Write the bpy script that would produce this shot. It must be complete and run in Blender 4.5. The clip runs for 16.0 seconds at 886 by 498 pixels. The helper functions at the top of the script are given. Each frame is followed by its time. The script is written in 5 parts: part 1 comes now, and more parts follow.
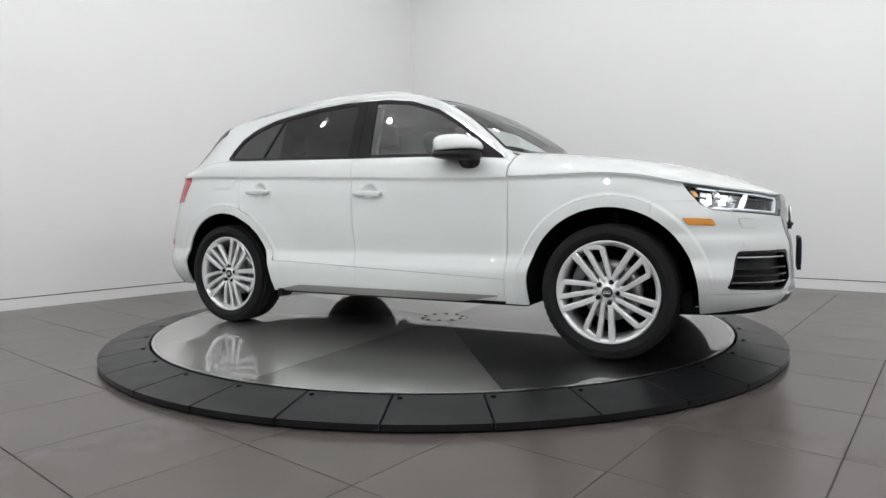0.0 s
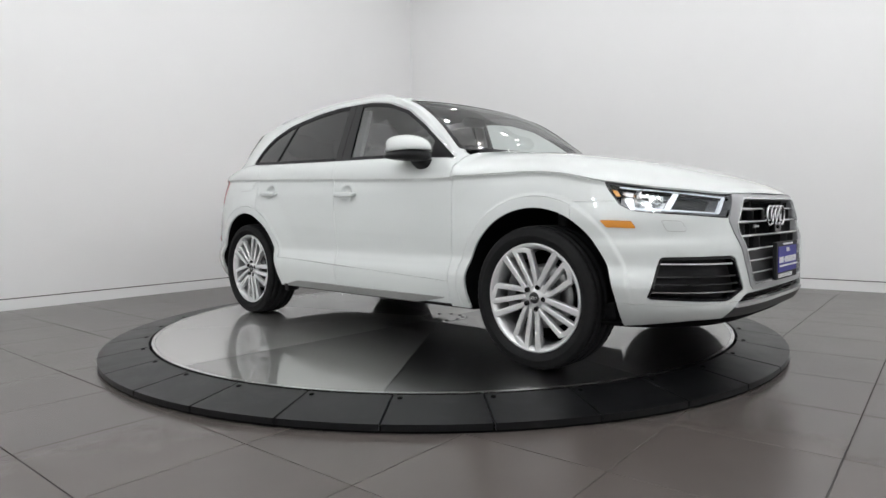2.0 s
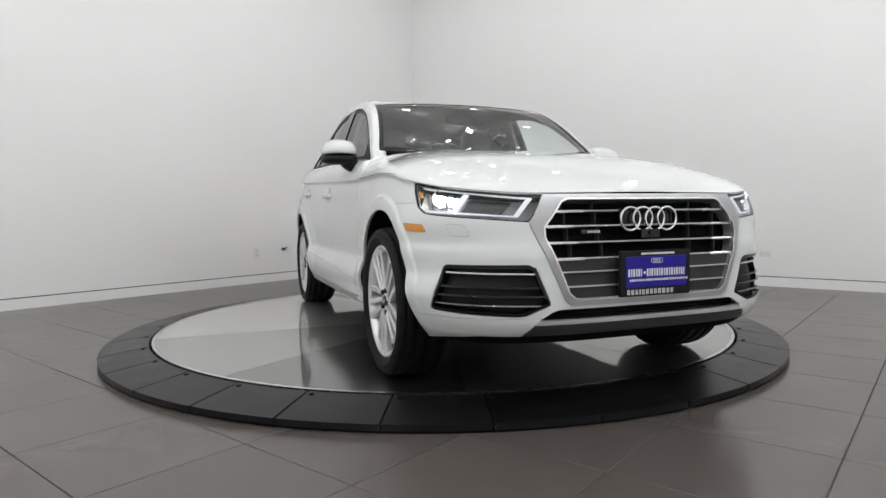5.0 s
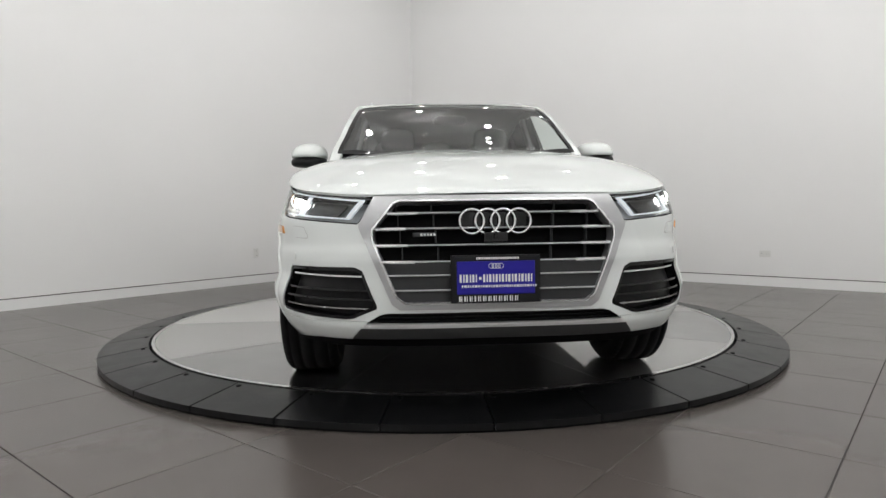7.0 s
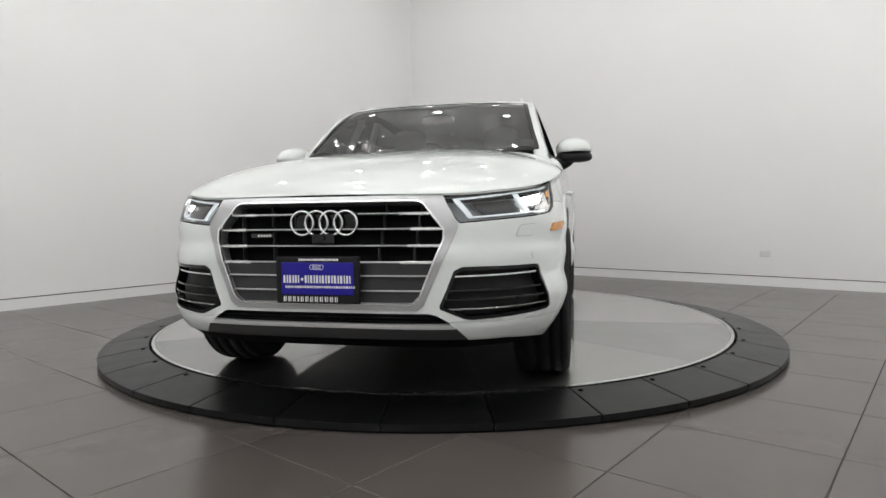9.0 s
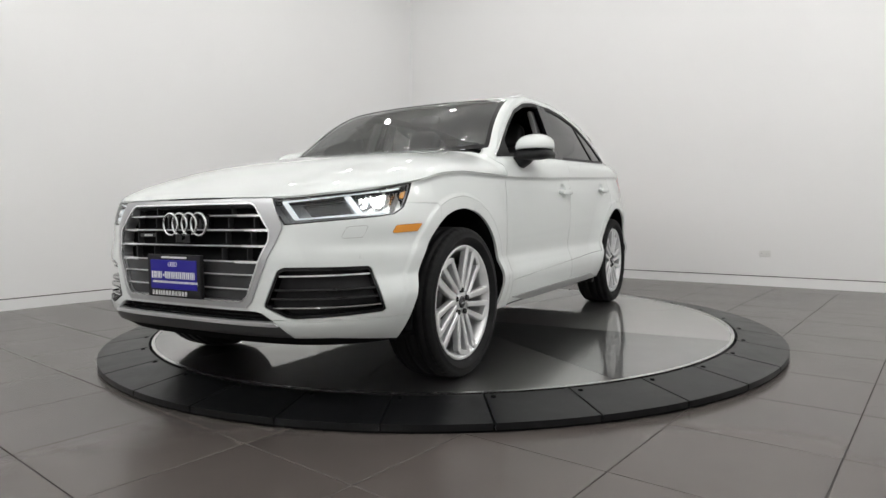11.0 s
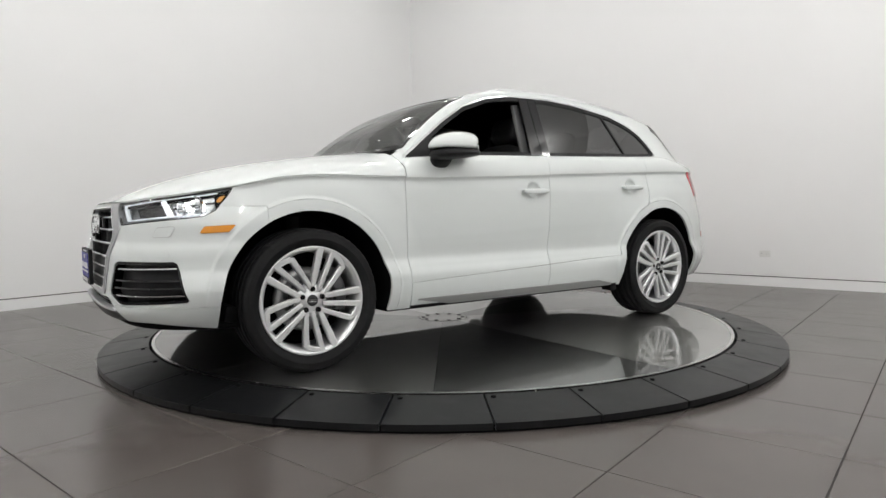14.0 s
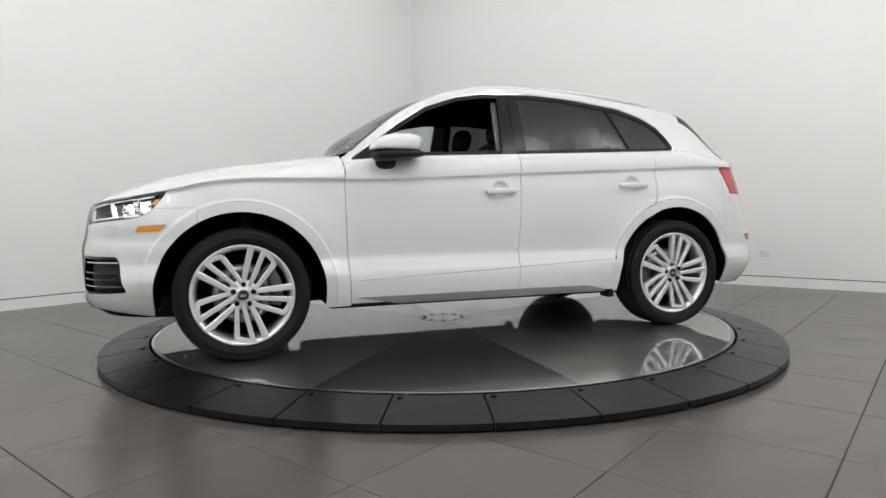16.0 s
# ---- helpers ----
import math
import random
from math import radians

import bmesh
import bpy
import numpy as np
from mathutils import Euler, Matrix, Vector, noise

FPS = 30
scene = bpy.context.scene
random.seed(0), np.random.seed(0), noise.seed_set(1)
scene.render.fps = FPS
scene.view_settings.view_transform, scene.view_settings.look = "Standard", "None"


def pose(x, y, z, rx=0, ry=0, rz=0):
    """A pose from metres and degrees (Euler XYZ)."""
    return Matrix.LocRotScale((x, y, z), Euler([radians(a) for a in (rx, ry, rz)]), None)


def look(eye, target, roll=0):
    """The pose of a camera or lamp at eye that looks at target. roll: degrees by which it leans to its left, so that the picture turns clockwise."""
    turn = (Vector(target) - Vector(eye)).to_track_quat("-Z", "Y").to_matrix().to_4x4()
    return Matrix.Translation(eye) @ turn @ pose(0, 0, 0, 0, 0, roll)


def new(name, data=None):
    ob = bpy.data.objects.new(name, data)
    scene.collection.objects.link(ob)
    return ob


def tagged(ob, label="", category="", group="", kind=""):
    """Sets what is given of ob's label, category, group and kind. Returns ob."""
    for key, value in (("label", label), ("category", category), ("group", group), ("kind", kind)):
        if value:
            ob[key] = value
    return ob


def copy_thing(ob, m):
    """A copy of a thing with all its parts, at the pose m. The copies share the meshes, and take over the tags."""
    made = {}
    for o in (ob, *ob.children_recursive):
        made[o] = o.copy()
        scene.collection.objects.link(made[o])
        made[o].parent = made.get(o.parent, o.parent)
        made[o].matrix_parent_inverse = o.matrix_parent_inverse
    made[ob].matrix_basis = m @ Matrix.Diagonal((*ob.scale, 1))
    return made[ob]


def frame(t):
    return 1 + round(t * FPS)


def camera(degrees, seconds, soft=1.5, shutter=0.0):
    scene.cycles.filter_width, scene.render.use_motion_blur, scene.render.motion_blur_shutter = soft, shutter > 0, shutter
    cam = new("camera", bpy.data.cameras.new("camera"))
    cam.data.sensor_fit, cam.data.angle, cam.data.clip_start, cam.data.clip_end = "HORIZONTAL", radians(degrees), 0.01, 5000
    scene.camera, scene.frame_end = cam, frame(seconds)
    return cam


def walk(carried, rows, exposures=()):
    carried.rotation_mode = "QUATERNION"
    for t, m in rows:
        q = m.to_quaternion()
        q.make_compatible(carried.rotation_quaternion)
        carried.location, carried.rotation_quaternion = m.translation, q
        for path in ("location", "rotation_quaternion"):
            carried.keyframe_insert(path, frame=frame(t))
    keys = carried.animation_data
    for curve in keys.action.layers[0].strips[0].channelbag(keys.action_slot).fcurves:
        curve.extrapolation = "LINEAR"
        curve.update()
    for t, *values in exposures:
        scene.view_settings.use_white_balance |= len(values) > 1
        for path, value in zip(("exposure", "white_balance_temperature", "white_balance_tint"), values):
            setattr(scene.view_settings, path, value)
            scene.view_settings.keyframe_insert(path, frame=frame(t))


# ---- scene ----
EYE = (0.0, -4.709, 0.868)
cam = camera(70.93, 16.0)
AIM = (EYE[0] + 0.0015, EYE[1] + 0.9984, EYE[2] - 0.0572)
walk(cam, [(0.0, look(EYE, AIM, -0.77)), (16.0, look(EYE, AIM, -0.77))],
     exposures=[(0.0, 0.05, 6280, 10.8), (4.0, 0.07, 6290, 10.8), (6.5, -0.13, 6480, 10.3), (7.5, 0.02, 6480, 10.3), (9.0, -0.03, 6480, 10.3), (12.0, 0.06, 6480, 10.3), (16.0, 0.05, 6480, 10.3)])

# ---- light: hanging spots under the ceiling, bounced by white walls ----
DECK = 0.0775                      # height of the turntable's plate above the floor
CEIL = 4.40
GU, GV = Vector((0.634, 0.773, 0)), Vector((-0.773, 0.634, 0))   # the room's two directions
U_FAR, V_FAR, U_BACK, V_BACK = 4.07, 3.94, -6.4, -5.6
world = bpy.data.worlds.new("studio_world")
scene.world = world
world.use_nodes = True
world.node_tree.nodes["Background"].inputs[0].default_value = (0.8, 0.85, 0.9, 1)
world.node_tree.nodes["Background"].inputs[1].default_value = 0.02
scene.view_settings.exposure = 0.0
LAMP_W = 11.3


def at_uv(u, v, z):
    return GU * u + GV * v + Vector((0, 0, z))


# two unseen rows behind the camera are added and boosted as frontal fill
LAMP_SPOTS = [(u, v) for u in (-5.35, -3.0, -1.55, -0.15, 1.35, 2.95) for v in (-4.65, -2.6, -1.25, 0.1, 1.45, 2.8)]
DROP = 0.30                       # the lamps hang below the ceiling and light it too
for u, v in LAMP_SPOTS:
    ld = bpy.data.lights.new("spot_lamp", "POINT")
    share = 2.75 if u < -5 or v < -4.5 else 0.31 if u > 2.5 or v > 2.5 else 0.87
    ld.shadow_soft_size, ld.energy, ld.color = 0.055, LAMP_W * share, (1.0, 0.992, 0.975)
    lo = new("spot_lamp", ld)
    lo.location = at_uv(u, v, CEIL - DROP)

# ---- materials ----


def nodes_of(name):
    m = bpy.data.materials.new(name)
    m.use_nodes = True
    t = m.node_tree
    return m, t, t.nodes["Principled BSDF"]


def setp(b, **kw):
    names = {"base": "Base Color", "rough": "Roughness", "metal": "Metallic", "coat": "Coat Weight", "coat_rough": "Coat Roughness", "coat_ior": "Coat IOR",
             "spec": "Specular IOR Level", "emit": "Emission Color", "strength": "Emission Strength", "aniso": "Anisotropic", "trans": "Transmission Weight"}
    for k, v in kw.items():
        b.inputs[names[k]].default_value = (*v, 1) if isinstance(v, tuple) else v


def mat(name, base, rough=0.5, metal=0.0, var=0.0, scale=8.0, bump=0.0, bscale=200.0, rvar=0.0, rand=0.0, scuff=None, world_space=False, **kw):
    """A surface with grain at two scales: colour and roughness drift with noise, fine relief from a second noise."""
    m, t, b = nodes_of(name)
    setp(b, base=base, rough=rough, metal=metal, **kw)
    tc = t.nodes.new("ShaderNodeTexCoord")
    place = t.nodes.new("ShaderNodeNewGeometry").outputs["Position"] if world_space else tc.outputs["Object"]
    if var or rvar:
        n = t.nodes.new("ShaderNodeTexNoise")
        n.inputs["Scale"].default_value, n.inputs["Detail"].default_value = scale, 6
        t.links.new(place, n.inputs["Vector"])
        if var:
            r = t.nodes.new("ShaderNodeMix")
            r.data_type = "RGBA"
            r.inputs["A"].default_value = (*[c * (1 - var) for c in base], 1)
            r.inputs["B"].default_value = (*[min(1, c * (1 + var)) for c in base], 1)
            t.links.new(n.outputs["Fac"], r.inputs["Factor"])
            t.links.new(r.outputs["Result"], b.inputs["Base Color"])
        if rvar:
            q = t.nodes.new("ShaderNodeMapRange")
            q.inputs["To Min"].default_value, q.inputs["To Max"].default_value = max(0.02, rough - rvar), min(1, rough + rvar)
            t.links.new(n.outputs["Fac"], q.inputs["Value"])
            t.links.new(q.outputs["Result"], b.inputs["Roughness"])
    def chain(make_link):
        src = b.inputs["Base Color"].links[0].from_socket if b.inputs["Base Color"].is_linked else None
        mx = t.nodes.new("ShaderNodeMix")
        mx.data_type = "RGBA"
        if src:
            t.links.new(src, mx.inputs["A"])
        else:
            mx.inputs["A"].default_value = (*base, 1)
        make_link(mx)
        t.links.new(mx.outputs["Result"], b.inputs["Base Color"])
    if scuff:
        # pale rubbed streaks
        mp = t.nodes.new("ShaderNodeMapping")
        mp.inputs["Scale"].default_value = (3.0, 7.0, 3.0)
        n3 = t.nodes.new("ShaderNodeTexNoise")
        n3.inputs["Scale"].default_value, n3.inputs["Detail"].default_value = 2.2, 8
        rg = t.nodes.new("ShaderNodeMapRange")
        rg.inputs["From Min"].default_value, rg.inputs["From Max"].default_value, rg.inputs["To Max"].default_value = 0.57, 0.80, 0.40
        t.links.new(tc.outputs["Object"], mp.inputs["Vector"])
        t.links.new(mp.outputs["Vector"], n3.inputs["Vector"])
        t.links.new(n3.outputs["Fac"], rg.inputs["Value"])

        def mark(mx):
            mx.inputs["B"].default_value = (*scuff, 1)
            t.links.new(rg.outputs["Result"], mx.inputs["Factor"])
        chain(mark)
    if rand:
        oi, rr = t.nodes.new("ShaderNodeObjectInfo"), t.nodes.new("ShaderNodeMapRange")
        rr.inputs["To Min"].default_value, rr.inputs["To Max"].default_value = 1 - rand, 1 + rand
        t.links.new(oi.outputs["Random"], rr.inputs["Value"])

        def vary(mx):
            mx.blend_type = "MULTIPLY"
            mx.inputs["Factor"].default_value = 1.0
            t.links.new(rr.outputs["Result"], mx.inputs["B"])
        chain(vary)
    if bump:
        n2 = t.nodes.new("ShaderNodeTexNoise")
        n2.inputs["Scale"].default_value, n2.inputs["Detail"].default_value = bscale, 3
        t.links.new(tc.outputs["Object"], n2.inputs["Vector"])
        bp = t.nodes.new("ShaderNodeBump")
        bp.inputs["Strength"].default_value, bp.inputs["Distance"].default_value = bump, 0.002
        t.links.new(n2.outputs["Fac"], bp.inputs["Height"])
        t.links.new(bp.outputs["Normal"], b.inputs["Normal"])
    return m


def glass_mat(name, tint, ior=1.5):
    """Thin pane: tinted clear body, mirror gloss by Fresnel."""
    m = bpy.data.materials.new(name)
    m.use_nodes = True
    t = m.node_tree
    t.nodes.clear()
    out, mix = t.nodes.new("ShaderNodeOutputMaterial"), t.nodes.new("ShaderNodeMixShader")
    tr, gl, fr = t.nodes.new("ShaderNodeBsdfTransparent"), t.nodes.new("ShaderNodeBsdfGlossy"), t.nodes.new("ShaderNodeFresnel")
    tr.inputs[0].default_value = (*tint, 1)
    gl.inputs["Roughness"].default_value = 0.01
    fr.inputs[0].default_value = ior
    t.links.new(fr.outputs[0], mix.inputs[0])
    t.links.new(tr.outputs[0], mix.inputs[1])
    t.links.new(gl.outputs[0], mix.inputs[2])
    t.links.new(mix.outputs[0], out.inputs[0])
    return m


PAINT = mat("white_car_paint", (0.65, 0.68, 0.67), 0.62, coat=1.0, coat_rough=0.02, rvar=0.04, scale=3, spec=0.15)
BLACK = mat("black_plastic", (0.010, 0.010, 0.011), 0.5, var=0.3, scale=30, bump=0.15, bscale=400, spec=0.22)
GLOSSBLACK = mat("gloss_black", (0.006, 0.006, 0.007), 0.05, rvar=0.02, spec=0.4)
LINER = mat("black_liner", (0.005, 0.005, 0.0055), 0.9, var=0.3, scale=12, spec=0.1)
RUBBER = mat("tyre_rubber", (0.010, 0.010, 0.0105), 0.68, var=0.25, scale=25, bump=0.25, bscale=160, spec=0.16)
ALLOY = mat("silver_alloy", (0.70, 0.705, 0.71), 0.36, 0.65, rvar=0.06, scale=20)
DARKALLOY = mat("dark_wheel_well_metal", (0.16, 0.16, 0.165), 0.5, 0.8, var=0.3, scale=14)
DISCMETAL = mat("brake_disc_steel", (0.42, 0.42, 0.42), 0.35, 0.9, rvar=0.1, scale=40)
CHROME = mat("satin_chrome", (0.74, 0.75, 0.76), 0.16, 1.0, rvar=0.04, scale=15)
SATIN = mat("satin_aluminium", (0.64, 0.645, 0.655), 0.36, 0.7, rvar=0.05, scale=25)
SILLPAINT = mat("silver_grey_sill_paint", (0.23, 0.235, 0.23), 0.42, var=0.04, scale=20)
JOINTGREY = mat("grey_joint", (0.38, 0.38, 0.38), 0.7, var=0.1, scale=40)
FRAMESILVER = mat("brushed_grille_silver", (0.43, 0.435, 0.445), 0.34, 0.75, rvar=0.05, scale=25)
LIPGREY = mat("dark_grey_lip_plastic", (0.032, 0.033, 0.034), 0.42, var=0.1, scale=20, bump=0.1, bscale=300)
GREYSLAT = mat("grey_grille_plastic", (0.034, 0.035, 0.037), 0.4, 0.3, var=0.1, scale=20)
AMBER = mat("amber_lens", (0.70, 0.26, 0.012), 0.15, coat=1.0)
REDLENS = mat("red_lens", (0.46, 0.008, 0.02), 0.2, coat=0.3)
SCREEN = glass_mat("windscreen_glass", (0.86, 0.94, 0.915), 2.3)
GLASS = glass_mat("clear_car_glass", (0.80, 0.885, 0.86), 2.5)
BOWL = mat("lamp_bowl_grey", (0.30, 0.305, 0.31), 0.3, 0.1, var=0.2, scale=30)
TINT = glass_mat("tinted_car_glass", (0.07, 0.072, 0.076), 1.8)
LENS = glass_mat("lamp_lens", (0.93, 0.95, 0.96), 1.42)
SEAT = mat("black_leather", (0.018, 0.018, 0.019), 0.45, var=0.25, scale=18, bump=0.3, bscale=220)
DASH = mat("dark_dash", (0.05, 0.05, 0.053), 0.6, var=0.2, scale=25, bump=0.3, bscale=300)
HEADLINER = mat("grey_headliner", (0.20, 0.20, 0.20), 0.95, var=0.08, scale=40)
WALL = mat("white_wall_paint", (0.82, 0.82, 0.815), 0.65, var=0.015, scale=1.3, bump=0.05, bscale=90, spec=0.3)
CEILM = mat("white_ceiling_paint", (0.78, 0.78, 0.77), 0.85, var=0.03, scale=2)
TILE = mat("grey_porcelain_tile", (0.083, 0.072, 0.0665), 0.24, var=0.09, scale=2.6, bump=0.02, bscale=500, rvar=0.04, rand=0.06, world_space=True)
GROUT = mat("dark_grout", (0.052, 0.047, 0.044), 0.8, var=0.2, scale=60)
RAMP = mat("black_rubber_ramp", (0.0058, 0.0060, 0.0066), 0.34, var=0.35, scale=9, bump=0.12, bscale=220, rvar=0.07, spec=0.26, rand=0.2, scuff=(0.045, 0.045, 0.047))
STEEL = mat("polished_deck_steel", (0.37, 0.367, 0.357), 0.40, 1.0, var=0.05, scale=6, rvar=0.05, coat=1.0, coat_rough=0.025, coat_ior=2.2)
# same steel, lighter or darker for how each plate's brushing reflects
STEEL_BRIGHT_SHEEN = mat("bright_sheen_deck_steel", (0.58, 0.576, 0.56), 0.40, 1.0, var=0.05, scale=6, rvar=0.05, coat=1.0, coat_rough=0.025, coat_ior=2.2)
STEEL_DIM_SHEEN = mat("dim_sheen_deck_steel", (0.27, 0.268, 0.26), 0.40, 1.0, var=0.05, scale=6, rvar=0.05, coat=1.0, coat_rough=0.025, coat_ior=2.2)
STEEL_DARK = mat("dark_sheen_deck_steel", (0.145, 0.145, 0.142), 0.32, 1.0, var=0.08, scale=5, rvar=0.05, coat=1.0, coat_rough=0.025, coat_ior=2.0)
EDGE = mat("bright_edge_steel", (0.70, 0.70, 0.69), 0.25, 1.0, rvar=0.06, scale=30)
BLUE = mat("blue_plate_paint", (0.014, 0.010, 0.25), 0.4, var=0.05, scale=20, spec=0.3)
WHITEINK = mat("white_print", (0.78, 0.78, 0.78), 0.5, var=0.04, scale=60)
SWITCH = mat("white_switch_plastic", (0.72, 0.72, 0.70), 0.4, var=0.03, scale=30)
DRL = mat("running_light_guide", (0.85, 0.87, 0.9), 0.2, emit=(0.9, 0.96, 1.0), strength=0.3)
BEAM = mat("lit_lamp_lens", (0.9, 0.9, 0.9), 0.2, emit=(1.0, 0.96, 0.88), strength=40.0)
AMBERLIT = mat("lit_amber_corner", (0.55, 0.25, 0.06), 0.25, emit=(1.0, 0.42, 0.06), strength=0.12)

# ---- mesh helpers ----


def make(name, verts, faces, material, parent=None, label="", smooth=True):
    me = bpy.data.meshes.new(name)
    me.from_pydata([tuple(map(float, v)) for v in verts], [], [tuple(map(int, f)) for f in faces])
    me.validate()
    me.materials.append(material)
    if smooth:
        me.polygons.foreach_set("use_smooth", [True] * len(me.polygons))
    ob = new(name, me)
    if parent is not None:
        ob.parent = parent
    if label:
        ob["label"] = label
    return ob


def part(name, bm, material, parent, label="", smooth=False):
    bmesh.ops.recalc_face_normals(bm, faces=bm.faces[:])
    me = bpy.data.meshes.new(name)
    bm.to_mesh(me)
    bm.free()
    me.materials.append(material)
    if smooth:
        me.polygons.foreach_set("use_smooth", [True] * len(me.polygons))
    ob = new(name, me)
    if parent is not None:
        ob.parent = parent
    if label:
        ob["label"] = label
    return ob


def soft_box(bm, size, m=Matrix(), bevel=0.006, seg=2):
    r = bmesh.ops.create_cube(bm, size=1.0, matrix=m @ Matrix.Diagonal((*size, 1)))
    if bevel:
        es = list({e for v in r["verts"] for e in v.link_edges})
        bmesh.ops.bevel(bm, geom=es, offset=bevel, segments=seg, profile=0.7, affect="EDGES")


def disc_bm(bm, r1, r2, depth, m=Matrix(), seg=32, bevel=0.0):
    r = bmesh.ops.create_cone(bm, cap_ends=True, segments=seg, radius1=r1, radius2=r2, depth=depth, matrix=m)
    if bevel:
        es = list({e for v in r["verts"] for e in v.link_edges if len(e.link_faces) == 2 and e.calc_face_angle(0) > 0.6})
        bmesh.ops.bevel(bm, geom=es, offset=bevel, segments=2, affect="EDGES")


def revolve(profile, seg=64, axis="y"):
    """Turn a closed profile of (radius, depth) about the y axis."""
    vs, fs, n = [], [], len(profile)
    for i in range(seg):
        a = 2 * math.pi * i / seg
        for r, d in profile:
            vs.append((r * math.cos(a), d, r * math.sin(a)))
    for i in range(seg):
        j = (i + 1) % seg
        for k in range(n):
            l = (k + 1) % n
            fs.append((i * n + k, i * n + l, j * n + l, j * n + k))
    return vs, fs


def tube(bm, pts, r, seg=8, closed=False):
    """A round bar along a line of points."""
    pts = [Vector(p) for p in pts]
    rings, n = [], len(pts)
    for i, p in enumerate(pts):
        a = pts[i - 1] if (i or closed) else p
        b = pts[(i + 1) % n] if (i < n - 1 or closed) else p
        d = (b - a).normalized()
        s = d.orthogonal().normalized() if not rings else (prev - d * prev.dot(d)).normalized()
        prev = s
        q = d.cross(s)
        rings.append([bm.verts.new(p + (s * math.cos(2 * math.pi * k / seg) + q * math.sin(2 * math.pi * k / seg)) * r) for k in range(seg)])
    for i in range(n if closed else n - 1):
        A, B = rings[i], rings[(i + 1) % n]
        for k in range(seg):
            bm.faces.new((A[k], A[(k + 1) % seg], B[(k + 1) % seg], B[k]))
    if not closed:
        bm.faces.new(rings[0][::-1])
        bm.faces.new(rings[-1])


def rounded_blob(bm, size, m, p=3.0, nu=24, nv=14):
    """A softly squared solid."""
    def sgnpow(a, k):
        return math.copysign(abs(a) ** k, a)
    rows = []
    for i in range(1, nv):
        th = math.pi * i / nv - math.pi / 2
        rows.append([bm.verts.new(m @ Vector((size[0] * sgnpow(math.cos(th), 2 / p) * sgnpow(math.cos(2 * math.pi * j / nu), 2 / p),
                                              size[1] * sgnpow(math.cos(th), 2 / p) * sgnpow(math.sin(2 * math.pi * j / nu), 2 / p), size[2] * sgnpow(math.sin(th), 2 / p)))) for j in range(nu)])
    lo, hi = bm.verts.new(m @ Vector((0, 0, -size[2]))), bm.verts.new(m @ Vector((0, 0, size[2])))
    for a, b in zip(rows, rows[1:]):
        for j in range(nu):
            bm.faces.new((a[j], a[(j + 1) % nu], b[(j + 1) % nu], b[j]))
    for j in range(nu):
        bm.faces.new((lo, rows[0][(j + 1) % nu], rows[0][j]))
        bm.faces.new((hi, rows[-1][j], rows[-1][(j + 1) % nu]))


def pchip(x, xs, ys):
    """Smooth monotone curve through points; xs ascending."""
    x, xs, ys = np.asarray(x, float), np.asarray(xs, float), np.asarray(ys, float)
    h, d = np.diff(xs), np.diff(ys) / np.diff(xs)
    m = np.zeros(len(xs))
    ok = d[:-1] * d[1:] > 0
    w1, w2 = 2 * h[1:] + h[:-1], h[1:] + 2 * h[:-1]
    m[1:-1][ok] = ((w1 + w2)[ok]) / (w1[ok] / d[:-1][ok] + w2[ok] / d[1:][ok])
    m[0], m[-1] = d[0], d[-1]
    i = np.clip(np.searchsorted(xs, x) - 1, 0, len(xs) - 2)
    t = np.clip((x - xs[i]) / h[i], 0, 1)
    return (ys[i] * (2 * t**3 - 3 * t**2 + 1) + h[i] * m[i] * (t**3 - 2 * t**2 + t) + ys[i + 1] * (3 * t**2 - 2 * t**3) + h[i] * m[i + 1] * (t**3 - t**2))


def poly_sdf(px, py, poly):
    """Signed distance to a polygon in the plane, negative inside."""
    px, py = np.asarray(px, float), np.asarray(py, float)
    d, s, n = np.full(px.shape, 1e9), np.ones(px.shape), len(poly)
    for i in range(n):
        (ax, ay), (bx, by) = poly[i], poly[i - 1]
        ex, ey, wx, wy = bx - ax, by - ay, px - ax, py - ay
        k = np.clip((wx * ex + wy * ey) / (ex * ex + ey * ey), 0, 1)
        d = np.minimum(d, (wx - ex * k) ** 2 + (wy - ey * k) ** 2)
        c1, c2, c3 = py >= ay, py < by, ex * wy > ey * wx
        s = np.where((c1 & c2 & c3) | (~c1 & ~c2 & ~c3), -s, s)
    return s * np.sqrt(d)


